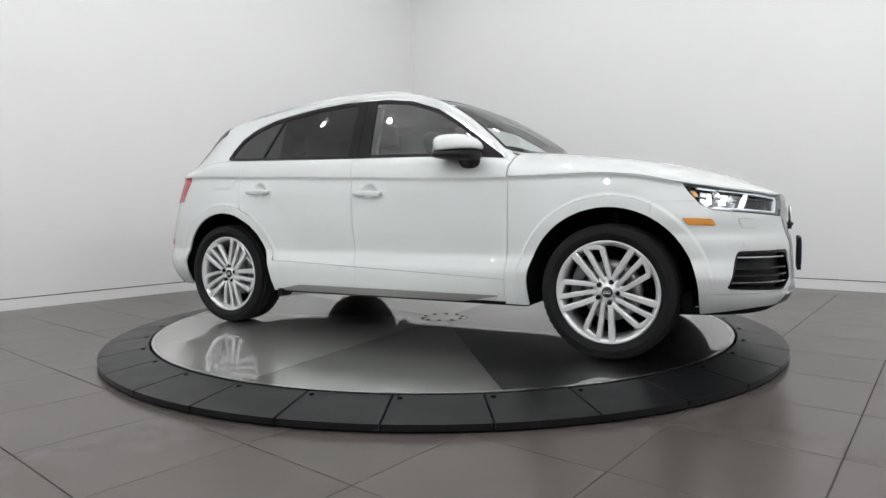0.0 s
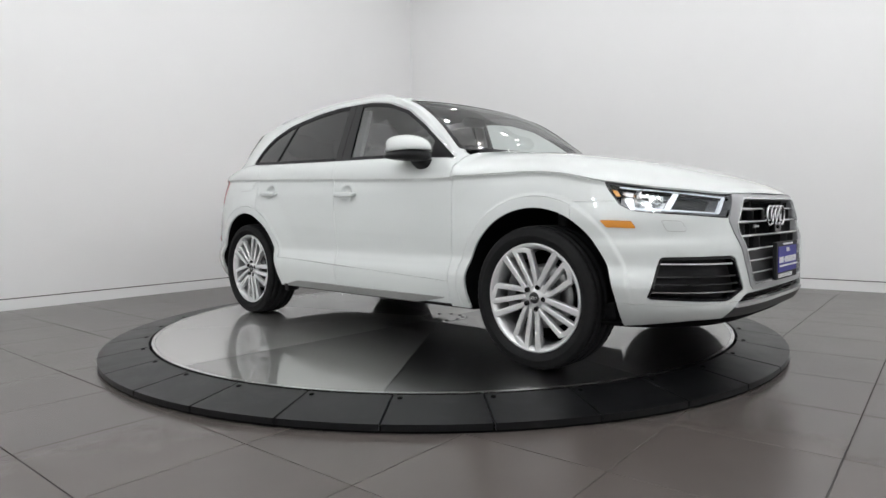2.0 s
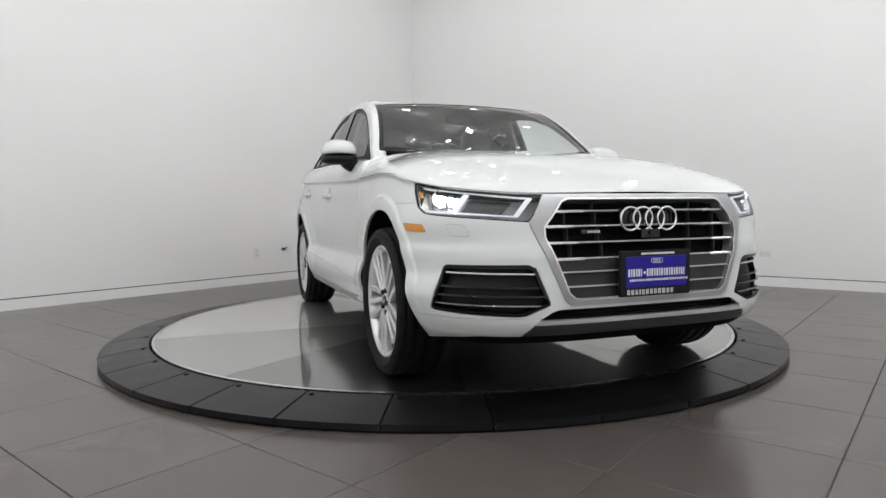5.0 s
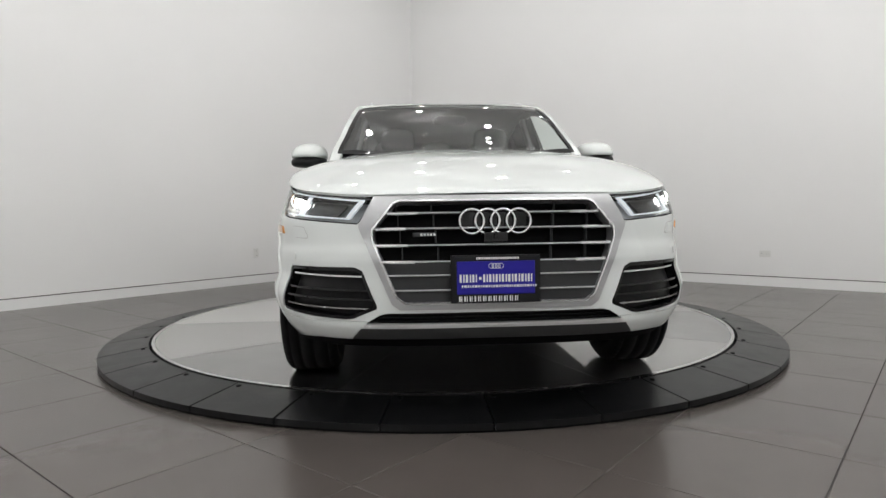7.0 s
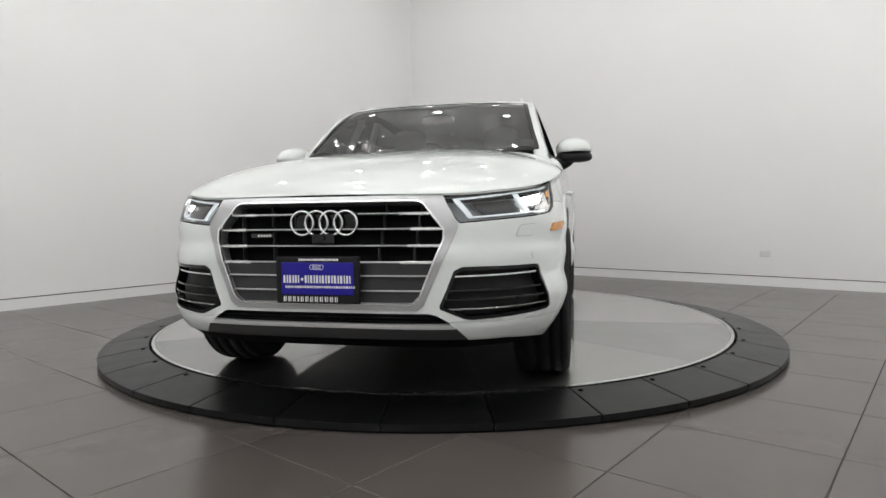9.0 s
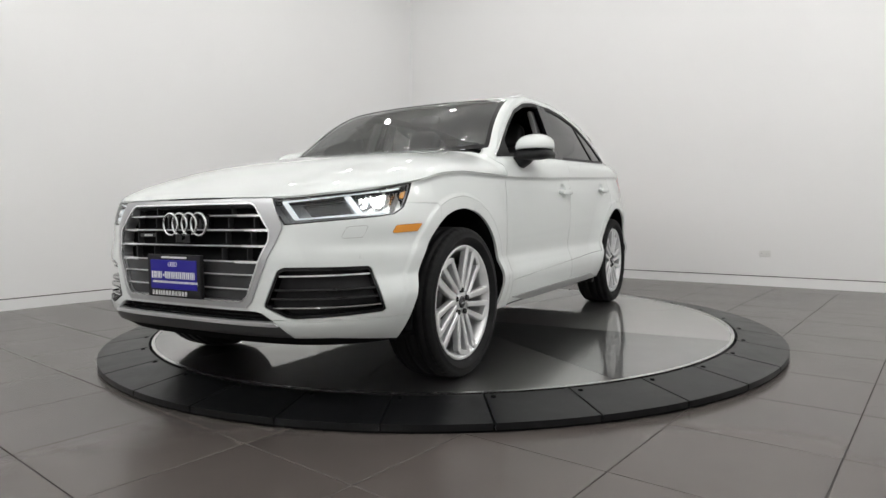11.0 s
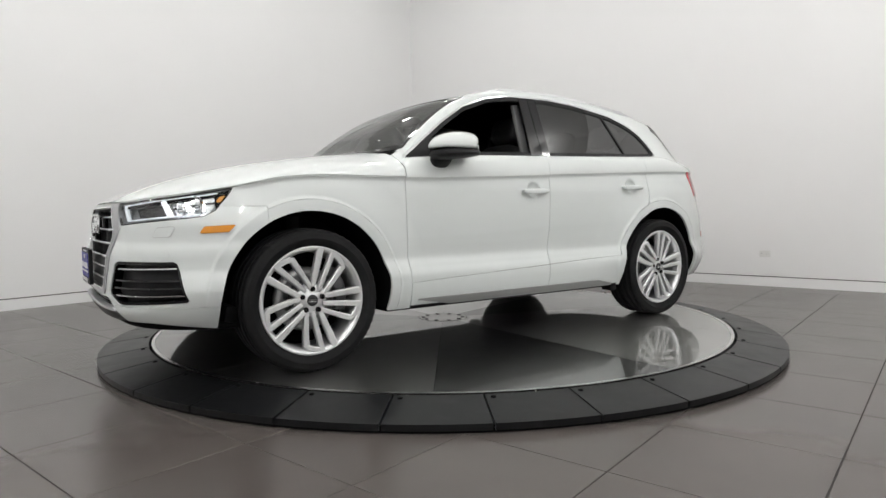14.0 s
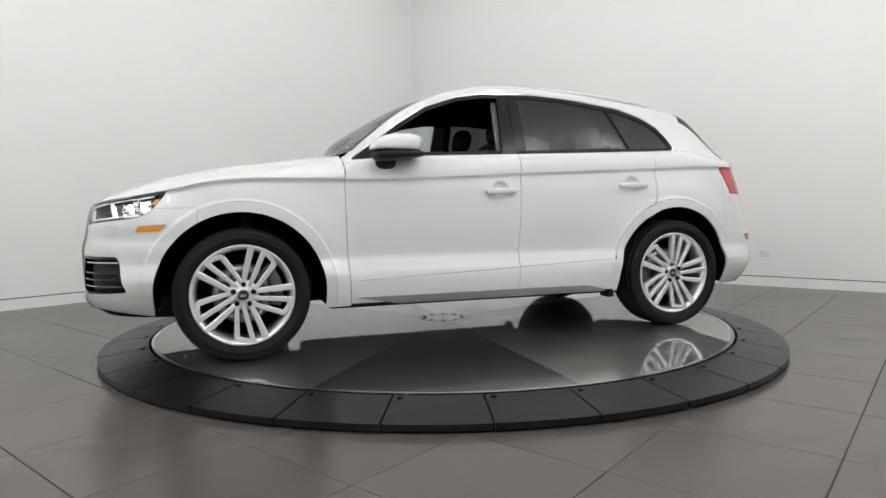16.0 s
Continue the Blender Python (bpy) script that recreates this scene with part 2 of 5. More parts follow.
def clip(sheet, f):
    """Cut a triangle sheet along the zero line of f (one value a vertex); keeps f < 0."""
    V, T = sheet
    ins = f < 0
    cnt = ins[T].sum(1)
    keep = [T[cnt == 3]]
    vs, base, new_t = [V], len(V), []
    for want in (1, 2):
        S = T[cnt == want]
        if not len(S):
            continue
        lone = ins[S] if want == 1 else ~ins[S]
        k = lone.argmax(1)
        r = np.arange(len(S))
        a, b, c = S[r, k], S[r, (k + 1) % 3], S[r, (k + 2) % 3]
        tb, tc = f[a] / (f[a] - f[b]), f[a] / (f[a] - f[c])
        vs.append(V[a] + (V[b] - V[a]) * tb[:, None])
        vs.append(V[a] + (V[c] - V[a]) * tc[:, None])
        ib, ic = base + r, base + len(S) + r
        base += 2 * len(S)
        if want == 1:
            keep.append(np.c_[a, ib, ic])
        else:
            keep += [np.c_[ib, b, c], np.c_[ib, c, ic]]
    V2, T2 = np.concatenate(vs), np.concatenate(keep)
    used, inv = np.unique(T2, return_inverse=True)
    V2, T2 = V2[used], inv.reshape(-1, 3)
    _, first, inv = np.unique(np.round(V2[:, :3], 5), axis=0, return_index=True, return_inverse=True)
    T2 = inv.ravel()[T2]
    good = (T2[:, 0] != T2[:, 1]) & (T2[:, 1] != T2[:, 2]) & (T2[:, 0] != T2[:, 2])
    return V2[first], T2[good]


def normals(V, T):
    n = np.cross(V[T[:, 1], :3] - V[T[:, 0], :3], V[T[:, 2], :3] - V[T[:, 0], :3])
    N = np.zeros((len(V), 3))
    for k in range(3):
        np.add.at(N, T[:, k], n)
    return N / np.maximum(np.linalg.norm(N, axis=1, keepdims=True), 1e-12)


def mirrored(sheet):
    V, T = sheet
    W = V.copy()
    W[:, 1] *= -1
    return W, T[:, ::-1]


def both(sheet):
    V, T = sheet
    W, S = mirrored(sheet)
    VV, TT = np.concatenate([V, W]), np.concatenate([T, S + len(V)])
    _, first, inv = np.unique(np.round(VV[:, :3], 5), axis=0, return_index=True, return_inverse=True)
    TT = inv.ravel()[TT]
    good = (TT[:, 0] != TT[:, 1]) & (TT[:, 1] != TT[:, 2]) & (TT[:, 0] != TT[:, 2])
    return VV[first], TT[good]


def panel(name, sheet, material, parent, label="", lift=0.0, depth=0.014):
    """A pressed panel: the sheet, moved out by lift, with its edges folded inwards by depth."""
    V, T = sheet
    if not len(T):
        return None
    N = normals(V, T)
    P = V[:, :3] + N * lift
    E = np.concatenate([T[:, [0, 1]], T[:, [1, 2]], T[:, [2, 0]]])
    key = np.sort(E, 1)
    _, idx, c = np.unique(key, axis=0, return_index=True, return_counts=True)
    B = E[idx[c == 1]]
    n = len(P)
    if depth and len(B):
        b = np.unique(B)
        pos = {int(v): i for i, v in enumerate(b)}
        rim, low = P[b], P[b] - N[b] * depth
        verts = np.concatenate([P, rim, low])
        faces = [tuple(t) for t in T] + [(n + pos[int(q)], n + pos[int(p)], n + len(b) + pos[int(p)], n + len(b) + pos[int(q)]) for p, q in B]
    else:
        verts, faces = P, [tuple(t) for t in T]
    return make(name, verts, faces, material, parent, label)


# ---- the car's body surface, in the car's space: x forward from mid wheelbase, y to its left, z up from the deck ----
HUB_F, HUB_R, HUB_Z = 1.410, -1.410, 0.362
XS_F, XS_R = 1.30, -1.15


def half_width(x, z):
    w = pchip(z, [0.18, 0.25, 0.31, 0.37, 0.41, 0.44, 0.50, 0.55, 0.62, 0.80, 0.92, 1.00, 1.10], [0.80, 0.858, 0.886, 0.900, 0.904, 0.903, 0.884, 0.869, 0.876, 0.894, 0.898, 0.890, 0.868])
    w = w - 0.012 * np.clip((-x - 0.6) / 1.0, 0, 1) ** 2
    d = np.clip(waist_z(x) - z, 0, 1)
    w = w - 0.016 * np.clip(d / 0.018, 0, 1) * np.clip((0.34 - d) / 0.30, 0, 1) * np.clip((1.9 - x) / 0.25, 0, 1)
    for hx in (HUB_F, HUB_R):
        r = np.hypot(x - hx, (z - HUB_Z) * np.where(z < HUB_Z, 0.25, 1.0))
        k = np.clip((0.72 - r) / 0.26, 0, 1)
        fade = np.clip((z - 0.27) / 0.22, 0.1, 1)
        w = w + fade * (0.028 * k * k * (3 - 2 * k) + 0.009 * np.clip((0.520 - r) / 0.009, 0, 1))
    return w


def nose_x(z):
    return pchip(z, [0.18, 0.26, 0.31, 0.36, 0.42, 0.52, 0.60, 0.63, 0.68, 0.76, 0.84, 0.90, 1.0], [2.10, 2.20, 2.262, 2.280, 2.280, 2.281, 2.281, 2.277, 2.264, 2.252, 2.233, 2.20, 2.10])


def tail_x(z):
    return pchip(z, [0.18, 0.30, 0.42, 0.56, 0.70, 0.90, 1.10], [-2.20, -2.33, -2.40, -2.412, -2.365, -2.28, -2.22])


def outline(s, z):
    """A point of the lower body: s in 0..1 runs tail centre, side, nose centre."""
    s, z = np.broadcast_arrays(np.asarray(s, float), np.asarray(z, float))
    fr, re = s > 0.66, s < 0.24
    pf = np.clip((s - 0.66) / 0.34, 0, 1) * math.pi / 2
    pr = np.clip((0.24 - s) / 0.24, 0, 1) * math.pi / 2
    nf = pchip(z, [0.2, 0.45, 0.75, 0.95], [3.6, 4.2, 3.6, 3.2])
    mf = pchip(z, [0.2, 0.45, 0.75, 0.95], [3.3, 3.7, 3.7, 3.6])
    x = XS_R + (XS_F - XS_R) * np.clip((s - 0.24) / 0.42, 0, 1)
    x = np.where(fr, XS_F + (nose_x(z) - XS_F) * np.sin(pf) ** (2 / nf), x)
    x = np.where(re, XS_R + (tail_x(z) - XS_R) * np.sin(pr) ** (2 / 4.0), x)
    y = half_width(x, z)
    y = np.where(fr, y * np.cos(pf) ** (2 / mf), y)
    y = np.where(re, y * np.cos(pr) ** (2 / 3.7), y)
    # full front corners beside lamps and intakes
    full = np.clip((x - 1.50) / 0.34, 0, 1)
    full = full * full * (3 - 2 * full) * (1 - np.clip((x - 2.02) / 0.18, 0, 1) ** 2)
    y = y + 0.029 * full * pchip(z, [0.2, 0.3, 0.40, 0.5, 0.60, 0.632, 0.672, 0.75, 0.84, 0.92], [0, 0.1, 0.5, 0.95, 1.05, 1.03, 0.80, 1.0, 0.5, 0.0])
    y = np.where(s >= 0.9999, 0, np.where(s <= 0.0001, 0, y))
    return x, y


def waist_z(x):
    """The crease along the flank; in front the edge of the bonnet."""
    return pchip(x, [-2.25, -1.77, -1.0, -0.26, 0.185, 0.83, 1.33, 1.53, 1.755, 1.95, 2.10, 2.20, 2.24],
                 [1.10, 1.094, 1.064, 1.033, 1.012, 0.992, 0.990, 0.976, 0.930, 0.897, 0.876, 0.862, 0.866])


def spread(segs):
    out = [np.linspace(a, b, n, endpoint=False) for a, b, n in segs]
    return np.concatenate(out + [[segs[-1][1]]])


S = spread([(0, 0.10, 30), (0.10, 0.24, 70), (0.24, 0.66, 260), (0.66, 0.80, 90), (0.80, 0.93, 60), (0.93, 0.985, 45), (0.985, 1.0, 22)])
NV = 96
Z_LOW = 0.20


def grid_tris(ns, nv):
    i, j = np.meshgrid(np.arange(ns - 1), np.arange(nv - 1), indexing="ij")
    a = (i * nv + j).ravel()
    b, c, d = a + nv, a + nv + 1, a + 1
    return np.concatenate([np.c_[a, c, b], np.c_[a, d, c]])


def lower_sheet(inset=0.0):
    ztop = waist_z(outline(S, 0.86)[0])
    for _ in range(4):
        ztop = waist_z(outline(S, ztop)[0])
    v = np.linspace(0, 1, NV)
    z = Z_LOW + (ztop[:, None] - Z_LOW) * v[None, :]
    x, y = outline(S[:, None] + 0 * z, z)
    V = np.stack([x, y, z], -1).reshape(-1, 3)
    T = grid_tris(len(S), NV)
    if inset:
        V = V - normals(V, T) * inset
    return (V, T), (x[:, -1], y[:, -1], ztop)


LOW, EDGE_TOP = lower_sheet()
HANDLES = (("f", -0.118, 0.930), ("r", -1.075, 0.966))
for _, hx, hz in HANDLES:                      # finger pockets behind the door handles
    r2 = ((LOW[0][:, 0] - hx) / 0.056) ** 2 + ((LOW[0][:, 2] - hz - 0.004) / 0.047) ** 2
    LOW[0][:, 1] -= 0.026 * np.clip(1 - r2, 0, 1) ** 0.75

# upper body: cross sections over the same stations, edge -> belt -> roof edge -> centre


def upper_sheet():
    x, yt, zt = EDGE_TOP
    xs = x
    zb = pchip(xs, [-2.25, -2.0, -1.5, -1.272, -0.3, 0.443, 0.777, 0.95], [1.101, 1.15, 1.205, 1.195, 1.160, 1.135, 1.110, 1.098])
    yb = np.minimum(pchip(xs, [-2.2, -1.9, -1.5, -1.0, 0.0, 0.78, 0.95], [0.62, 0.70, 0.775, 0.800, 0.812, 0.800, 0.79]), yt - 0.004)
    ze = pchip(xs, [-2.25, -2.12, -2.03, -1.68, -1.60, -1.2, -0.8, -0.44, -0.1, 0.1, 0.3, 0.5, 0.70, 0.80, 0.95],
               [1.102, 1.14, 1.20, 1.465, 1.490, 1.545, 1.585, 1.600, 1.592, 1.565, 1.490, 1.372, 1.215, 1.135, 1.10])
    ye = np.minimum(pchip(xs, [-2.2, -2.0, -1.65, -1.2, -0.5, 0.0, 0.3, 0.6, 0.8, 0.95], [0.55, 0.58, 0.585, 0.61, 0.640, 0.642, 0.675, 0.735, 0.785, 0.79]), yb - 0.002)
    zc = pchip(xs, [-2.25, -2.15, -1.76, -1.70, -1.4, -1.0, -0.6, -0.2, 0.05, 0.3, 0.6, 0.85, 1.0], [1.104, 1.17, 1.486, 1.526, 1.560, 1.592, 1.607, 1.604, 1.590, 1.542, 1.398, 1.240, 1.148])
    ze = np.maximum(ze, zb + 0.001)
    zc = np.maximum(zc, ze + 0.002)
    hood = pchip(xs, [0.80, 0.94, 1.209, 1.484, 1.748, 1.971, 2.10, 2.167, 2.22, 2.245], [1.185, 1.168, 1.137, 1.096, 1.045, 0.981, 0.930, 0.897, 0.872, 0.868])
    hood = np.maximum(hood, zt + 0.0005)
    nb, ne, nc = 12, 26, 34
    k1, k2, k3 = np.linspace(0, 1, nb, endpoint=False), np.linspace(0, 1, ne, endpoint=False), np.linspace(0, 1, nc)
    rows_y, rows_z, rows_u = [], [], []
    col = lambda a: a[:, None]
    # shoulder: round over from the flank to the belt
    a = k1[None, :] * math.pi / 2
    y1 = col(yb) + (col(yt) - col(yb)) * np.cos(a) ** 0.9
    z1 = col(zt) + (col(zb) - col(zt)) * np.sin(a) ** 1.15
    y2 = col(yb) + (col(ye) - col(yb)) * (0.92 * k2 + 0.08 * k2 ** 2)[None, :]
    z2 = col(zb) + (col(ze) - col(zb)) * k2[None, :]
    fy = np.cos(k3 * math.pi / 2)[None, :]
    y3 = col(ye) * fy
    bow = col(0.69 + 0.26 * np.clip((xs - 0.45) / 0.3, 0, 1))                # the glass runs flatter into its lower corners
    z3 = col(ze) + (col(zc) - col(ze)) * np.clip(1 - fy ** 2.3, 0, 1) ** bow
    Yg, Zg = np.concatenate([y1, y2, y3], 1), np.concatenate([z1, z2, z3], 1)
    # bonnet section
    q = np.linspace(0, 1, nb + ne + nc)[None, :]
    qy = np.cos(q * math.pi / 2)
    Yh = col(yt) * qy
    Zh = col(zt) + (col(hood) - col(zt)) * np.clip(1 - qy ** 3.0, 0, 1) ** (1 / 1.65)
    k = np.clip((xs - 0.77) / 0.14, 0, 1)
    k = col(k * k * (3 - 2 * k))
    Y, Z = Yg * (1 - k) + Yh * k, Zg * (1 - k) + Zh * k
    U = np.concatenate([k1 * 0 + k1, 1 + k2, 2 + k3])[None, :] + 0 * Y
    V = np.stack([col(xs) + 0 * Y, Y, Z, U, col(ye) + 0 * Y], -1).reshape(-1, 5)
    return V, grid_tris(len(S), Y.shape[1])


UP = upper_sheet()

# ---- the room ----


def grow_wall(name, a, b, z0, z1, thick, material, label):
    """A wall slab from a to b; its room side lies on the line a-b, thickness to the left of a->b."""
    a, b = Vector(a), Vector(b)
    n = Vector((-(b - a).y, (b - a).x, 0)).normalized() * thick
    vs = [(*p.xy, z) for z in (z0, z1) for p in (a, b, b + n, a + n)]
    fs = [(3, 2, 1, 0), (4, 5, 6, 7), (0, 1, 5, 4), (1, 2, 6, 5), (2, 3, 7, 6), (3, 0, 4, 7)]
    return tagged(make(name, vs, fs, material, smooth=False), label, "wall", kind="structure")


corner = {k: at_uv(u, v, 0) for k, (u, v) in {"far": (U_FAR, V_FAR), "left": (U_BACK, V_FAR), "right": (U_FAR, V_BACK), "near": (U_BACK, V_BACK)}.items()}
grow_wall("wall_north", corner["left"], corner["far"], 0, CEIL + 0.1, 0.15, WALL, "smooth white painted studio wall")
grow_wall("wall_east", corner["far"], corner["right"], 0, CEIL + 0.1, 0.15, WALL, "smooth white painted studio wall")
grow_wall("wall_south", corner["right"], corner["near"], 0, CEIL + 0.1, 0.15, WALL, "smooth white painted studio wall")
grow_wall("wall_west", corner["near"], corner["left"], 0, CEIL + 0.1, 0.15, WALL, "smooth white painted studio wall")


def baseboard(a, b):
    """Flush white board under a shadow reveal."""
    a, b = Vector(a), Vector(b)
    n = Vector((-(b - a).y, (b - a).x, 0)).normalized()
    for name, z0, z1, out, m, lab in (("baseboard", 0.0, 0.104, 0.006, WALL, "low white painted baseboard"), ("trim", 0.105, 0.114, 0.003, GROUT, "dark shadow line above the baseboard")):
        w = grow_wall(name, a - n * out, b - n * out, z0, z1, out - 0.001, m, lab)
        w["category"] = "baseboard"


baseboard(corner["left"], corner["far"])
baseboard(corner["far"], corner["right"])

cs = [at_uv(u, v, CEIL) for u, v in ((U_BACK, V_BACK), (U_FAR, V_BACK), (U_FAR, V_FAR), (U_BACK, V_FAR))]
tagged(make("ceiling", cs + [c + Vector((0, 0, 0.1)) for c in cs], [(0, 3, 2, 1), (4, 5, 6, 7), (0, 1, 5, 4), (1, 2, 6, 5), (2, 3, 7, 6), (3, 0, 4, 7)], CEILM, smooth=False),
       "plain white ceiling with rows of hanging lamps", "ceiling", kind="structure")


def spot_fixture(u, v):
    """A short hanging lamp: canopy, stem and shade cup above the bulb."""
    root = new("hanging_spot")
    root.location = at_uv(u, v, CEIL)
    tagged(root, "short hanging round ceiling lamp with white cup", "ceiling lamp", "ceiling lamps")
    for name, prof in (("canopy", [(0.001, -0.001), (0.06, -0.001), (0.06, -0.018), (0.001, -0.018)]), ("stem", [(0.001, -0.018), (0.009, -0.018), (0.009, -0.16), (0.001, -0.16)]),
                       ("cup", [(0.001, -0.16), (0.030, -0.16), (0.062, -0.195), (0.060, -0.197), (0.028, -0.165), (0.001, -0.165)])):
        vs, fs = revolve(prof, 24)
        make(name, [(x, z, y) for x, y, z in vs], [f[::-1] for f in fs], SWITCH, root)
    return root


first = spot_fixture(*LAMP_SPOTS[0])
for u, v in LAMP_SPOTS[1:]:
    copy_thing(first, Matrix.Translation(at_uv(u, v, CEIL)))

# grout bed and tiles
gs = [at_uv(u, v, -0.006) for u, v in ((U_BACK, V_BACK), (U_FAR, V_BACK), (U_FAR, V_FAR), (U_BACK, V_FAR))]
floor = tagged(make("floor", gs + [c - Vector((0, 0, 0.1)) for c in gs], [(0, 1, 2, 3), (7, 6, 5, 4), (0, 4, 5, 1), (1, 5, 6, 2), (2, 6, 7, 3), (3, 7, 4, 0)], GROUT, smooth=False),
               "large grey porcelain floor tiles with dark joints", "floor", kind="structure")
PITCH_U, PITCH_V, U0, V0 = 0.592, 0.600, 0.045, -0.318


def tile_mesh(w, h, gap=0.0045):
    bm = bmesh.new()
    soft_box(bm, (w - gap, h - gap, 0.008), Matrix.Translation((0, 0, -0.004)), 0.0012, 1)
    me = bpy.data.meshes.new("tile")
    bm.to_mesh(me)
    bm.free()
    me.materials.append(TILE)
    return me


def lay_tiles():
    turn = math.atan2(GU.y, GU.x)
    shared = {}
    ju = range(math.ceil((U_BACK - U0) / PITCH_U) - 1, math.floor((U_FAR - U0) / PITCH_U) + 1)
    jv = range(math.ceil((V_BACK - V0) / PITCH_V) - 1, math.floor((V_FAR - V0) / PITCH_V) + 1)
    for i in ju:
        for j in jv:
            u0, u1 = max(U_BACK, U0 + i * PITCH_U), min(U_FAR, U0 + (i + 1) * PITCH_U)
            v0, v1 = max(V_BACK, V0 + j * PITCH_V), min(V_FAR, V0 + (j + 1) * PITCH_V)
            if u1 - u0 < 0.02 or v1 - v0 < 0.02:
                continue
            key = (round(u1 - u0, 3), round(v1 - v0, 3))
            if key not in shared:
                shared[key] = tile_mesh(*key)
            ob = new("tile", shared[key])
            ob.parent = floor
            ob.matrix_local = Matrix.Translation(at_uv((u0 + u1) / 2, (v0 + v1) / 2, 0.0)) @ Matrix.Rotation(turn, 4, "Z")


def outlet(u, v, z, face, lean=0.0):
    root = new("wall_outlet")
    tagged(root, "white double wall socket above the baseboard", "socket", "wall sockets")
    bm = bmesh.new()
    soft_box(bm, (0.115, 0.006, 0.072), Matrix(), 0.002, 1)
    part("cover_plate", bm, SWITCH, root)
    for dx in (-0.027, 0.027):
        bm = bmesh.new()
        soft_box(bm, (0.034, 0.004, 0.028), Matrix.Translation((dx, -0.004, 0)), 0.0015, 1)
        part("socket", bm, SWITCH, root)
        bm = bmesh.new()
        for s in (-0.006, 0.006):
            soft_box(bm, (0.003, 0.002, 0.010), Matrix.Translation((dx + s, -0.0065, 0.002)), 0)
        part("slots", bm, LINER, root)
    root.matrix_basis = Matrix.Translation(at_uv(u, v, z)) @ Matrix.Rotation(face, 4, "Z") @ Matrix.Rotation(lean, 4, "Y")


def cable_stub(u, v, z, face):
    """A round white wall plate with a short dark plug in it."""
    root = tagged(new("cable_outlet"), "small white round wall plate with a dark plug", "socket")
    bm = bmesh.new()
    disc_bm(bm, 0.030, 0.026, 0.006, Matrix.Rotation(math.pi / 2, 4, "X"), 24)
    part("cover_plate", bm, SWITCH, root)
    bm = bmesh.new()
    rounded_blob(bm, (0.022, 0.022, 0.017), pose(-0.004, -0.022, -0.004), 2.6, 16, 8)
    tube(bm, [(0.012, -0.025, 0.004), (0.030, -0.034, 0.014), (0.042, -0.030, 0.016)], 0.006, 8)
    part("plug", bm, BLACK, root, "dark plug")
    root.matrix_basis = Matrix.Translation(at_uv(u, v, z)) @ Matrix.Rotation(face, 4, "Z")


# ---- turntable ----
DISC_R, RAMP_R = 2.020, 2.312


def sector(a0, a1, r0, r1, z0, z1, n=10, top_slope=None):
    """A ring segment with thickness; top_slope gives the top's height at r1."""
    zo = z1 if top_slope is None else top_slope
    vs, fs = [], []
    for i in range(n + 1):
        a = a0 + (a1 - a0) * i / n
        c, s = math.cos(a), math.sin(a)
        vs += [(r0 * c, r0 * s, z0), (r1 * c, r1 * s, z0), (r1 * c, r1 * s, zo), (r0 * c, r0 * s, z1)]
    for i in range(n):
        p, q = i * 4, i * 4 + 4
        for k in range(4):
            l = (k + 1) % 4
            fs.append((p + k, q + k, q + l, p + l))
    fs += [(0, 1, 2, 3), (n * 4 + 3, n * 4 + 2, n * 4 + 1, n * 4)]
    return vs, [f[::-1] for f in fs]


def turntable():
    root = tagged(new("turntable"), "round polished steel turntable deck in pie-shaped plates", "turntable")
    root.location = (0, 0, DECK)
    step = math.radians(36)
    # the brushed plates' unequal reflection is put into their base colours
    PLATES = {0: STEEL_DIM_SHEEN, 1: STEEL_DARK, 4: STEEL_DARK, 5: STEEL_BRIGHT_SHEEN, 6: STEEL_BRIGHT_SHEEN, 8: STEEL_DARK, 9: STEEL_DIM_SHEEN}
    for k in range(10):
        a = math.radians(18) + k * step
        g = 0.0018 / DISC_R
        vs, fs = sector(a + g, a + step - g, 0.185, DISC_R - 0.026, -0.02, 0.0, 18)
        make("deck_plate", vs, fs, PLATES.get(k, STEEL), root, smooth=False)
    vs, fs = sector(0, 2 * math.pi, 0.0, DISC_R - 0.004, -0.05, -0.022, 96)
    make("deck_base", vs, fs, BLACK, root, smooth=False)
    vs, fs = sector(0, 2 * math.pi, DISC_R - 0.024, DISC_R - 0.004, -0.05, 0.001, 128)
    make("edge_band", vs, fs, EDGE, root, "bright steel edge band", smooth=False)
    vs, fs = sector(0, 2 * math.pi, 0.0, 0.181, -0.02, 0.001, 48)
    make("hub_plate", vs, fs, STEEL, root, smooth=False)
    for k in range(10):
        a = math.radians(36 * k)
        bm = bmesh.new()
        disc_bm(bm, 0.016, 0.013, 0.006, Matrix.Translation((0.150 * math.cos(a), 0.150 * math.sin(a), 0.003)), 6)
        part("hub_bolt", bm, STEEL_DARK, root)
    return root


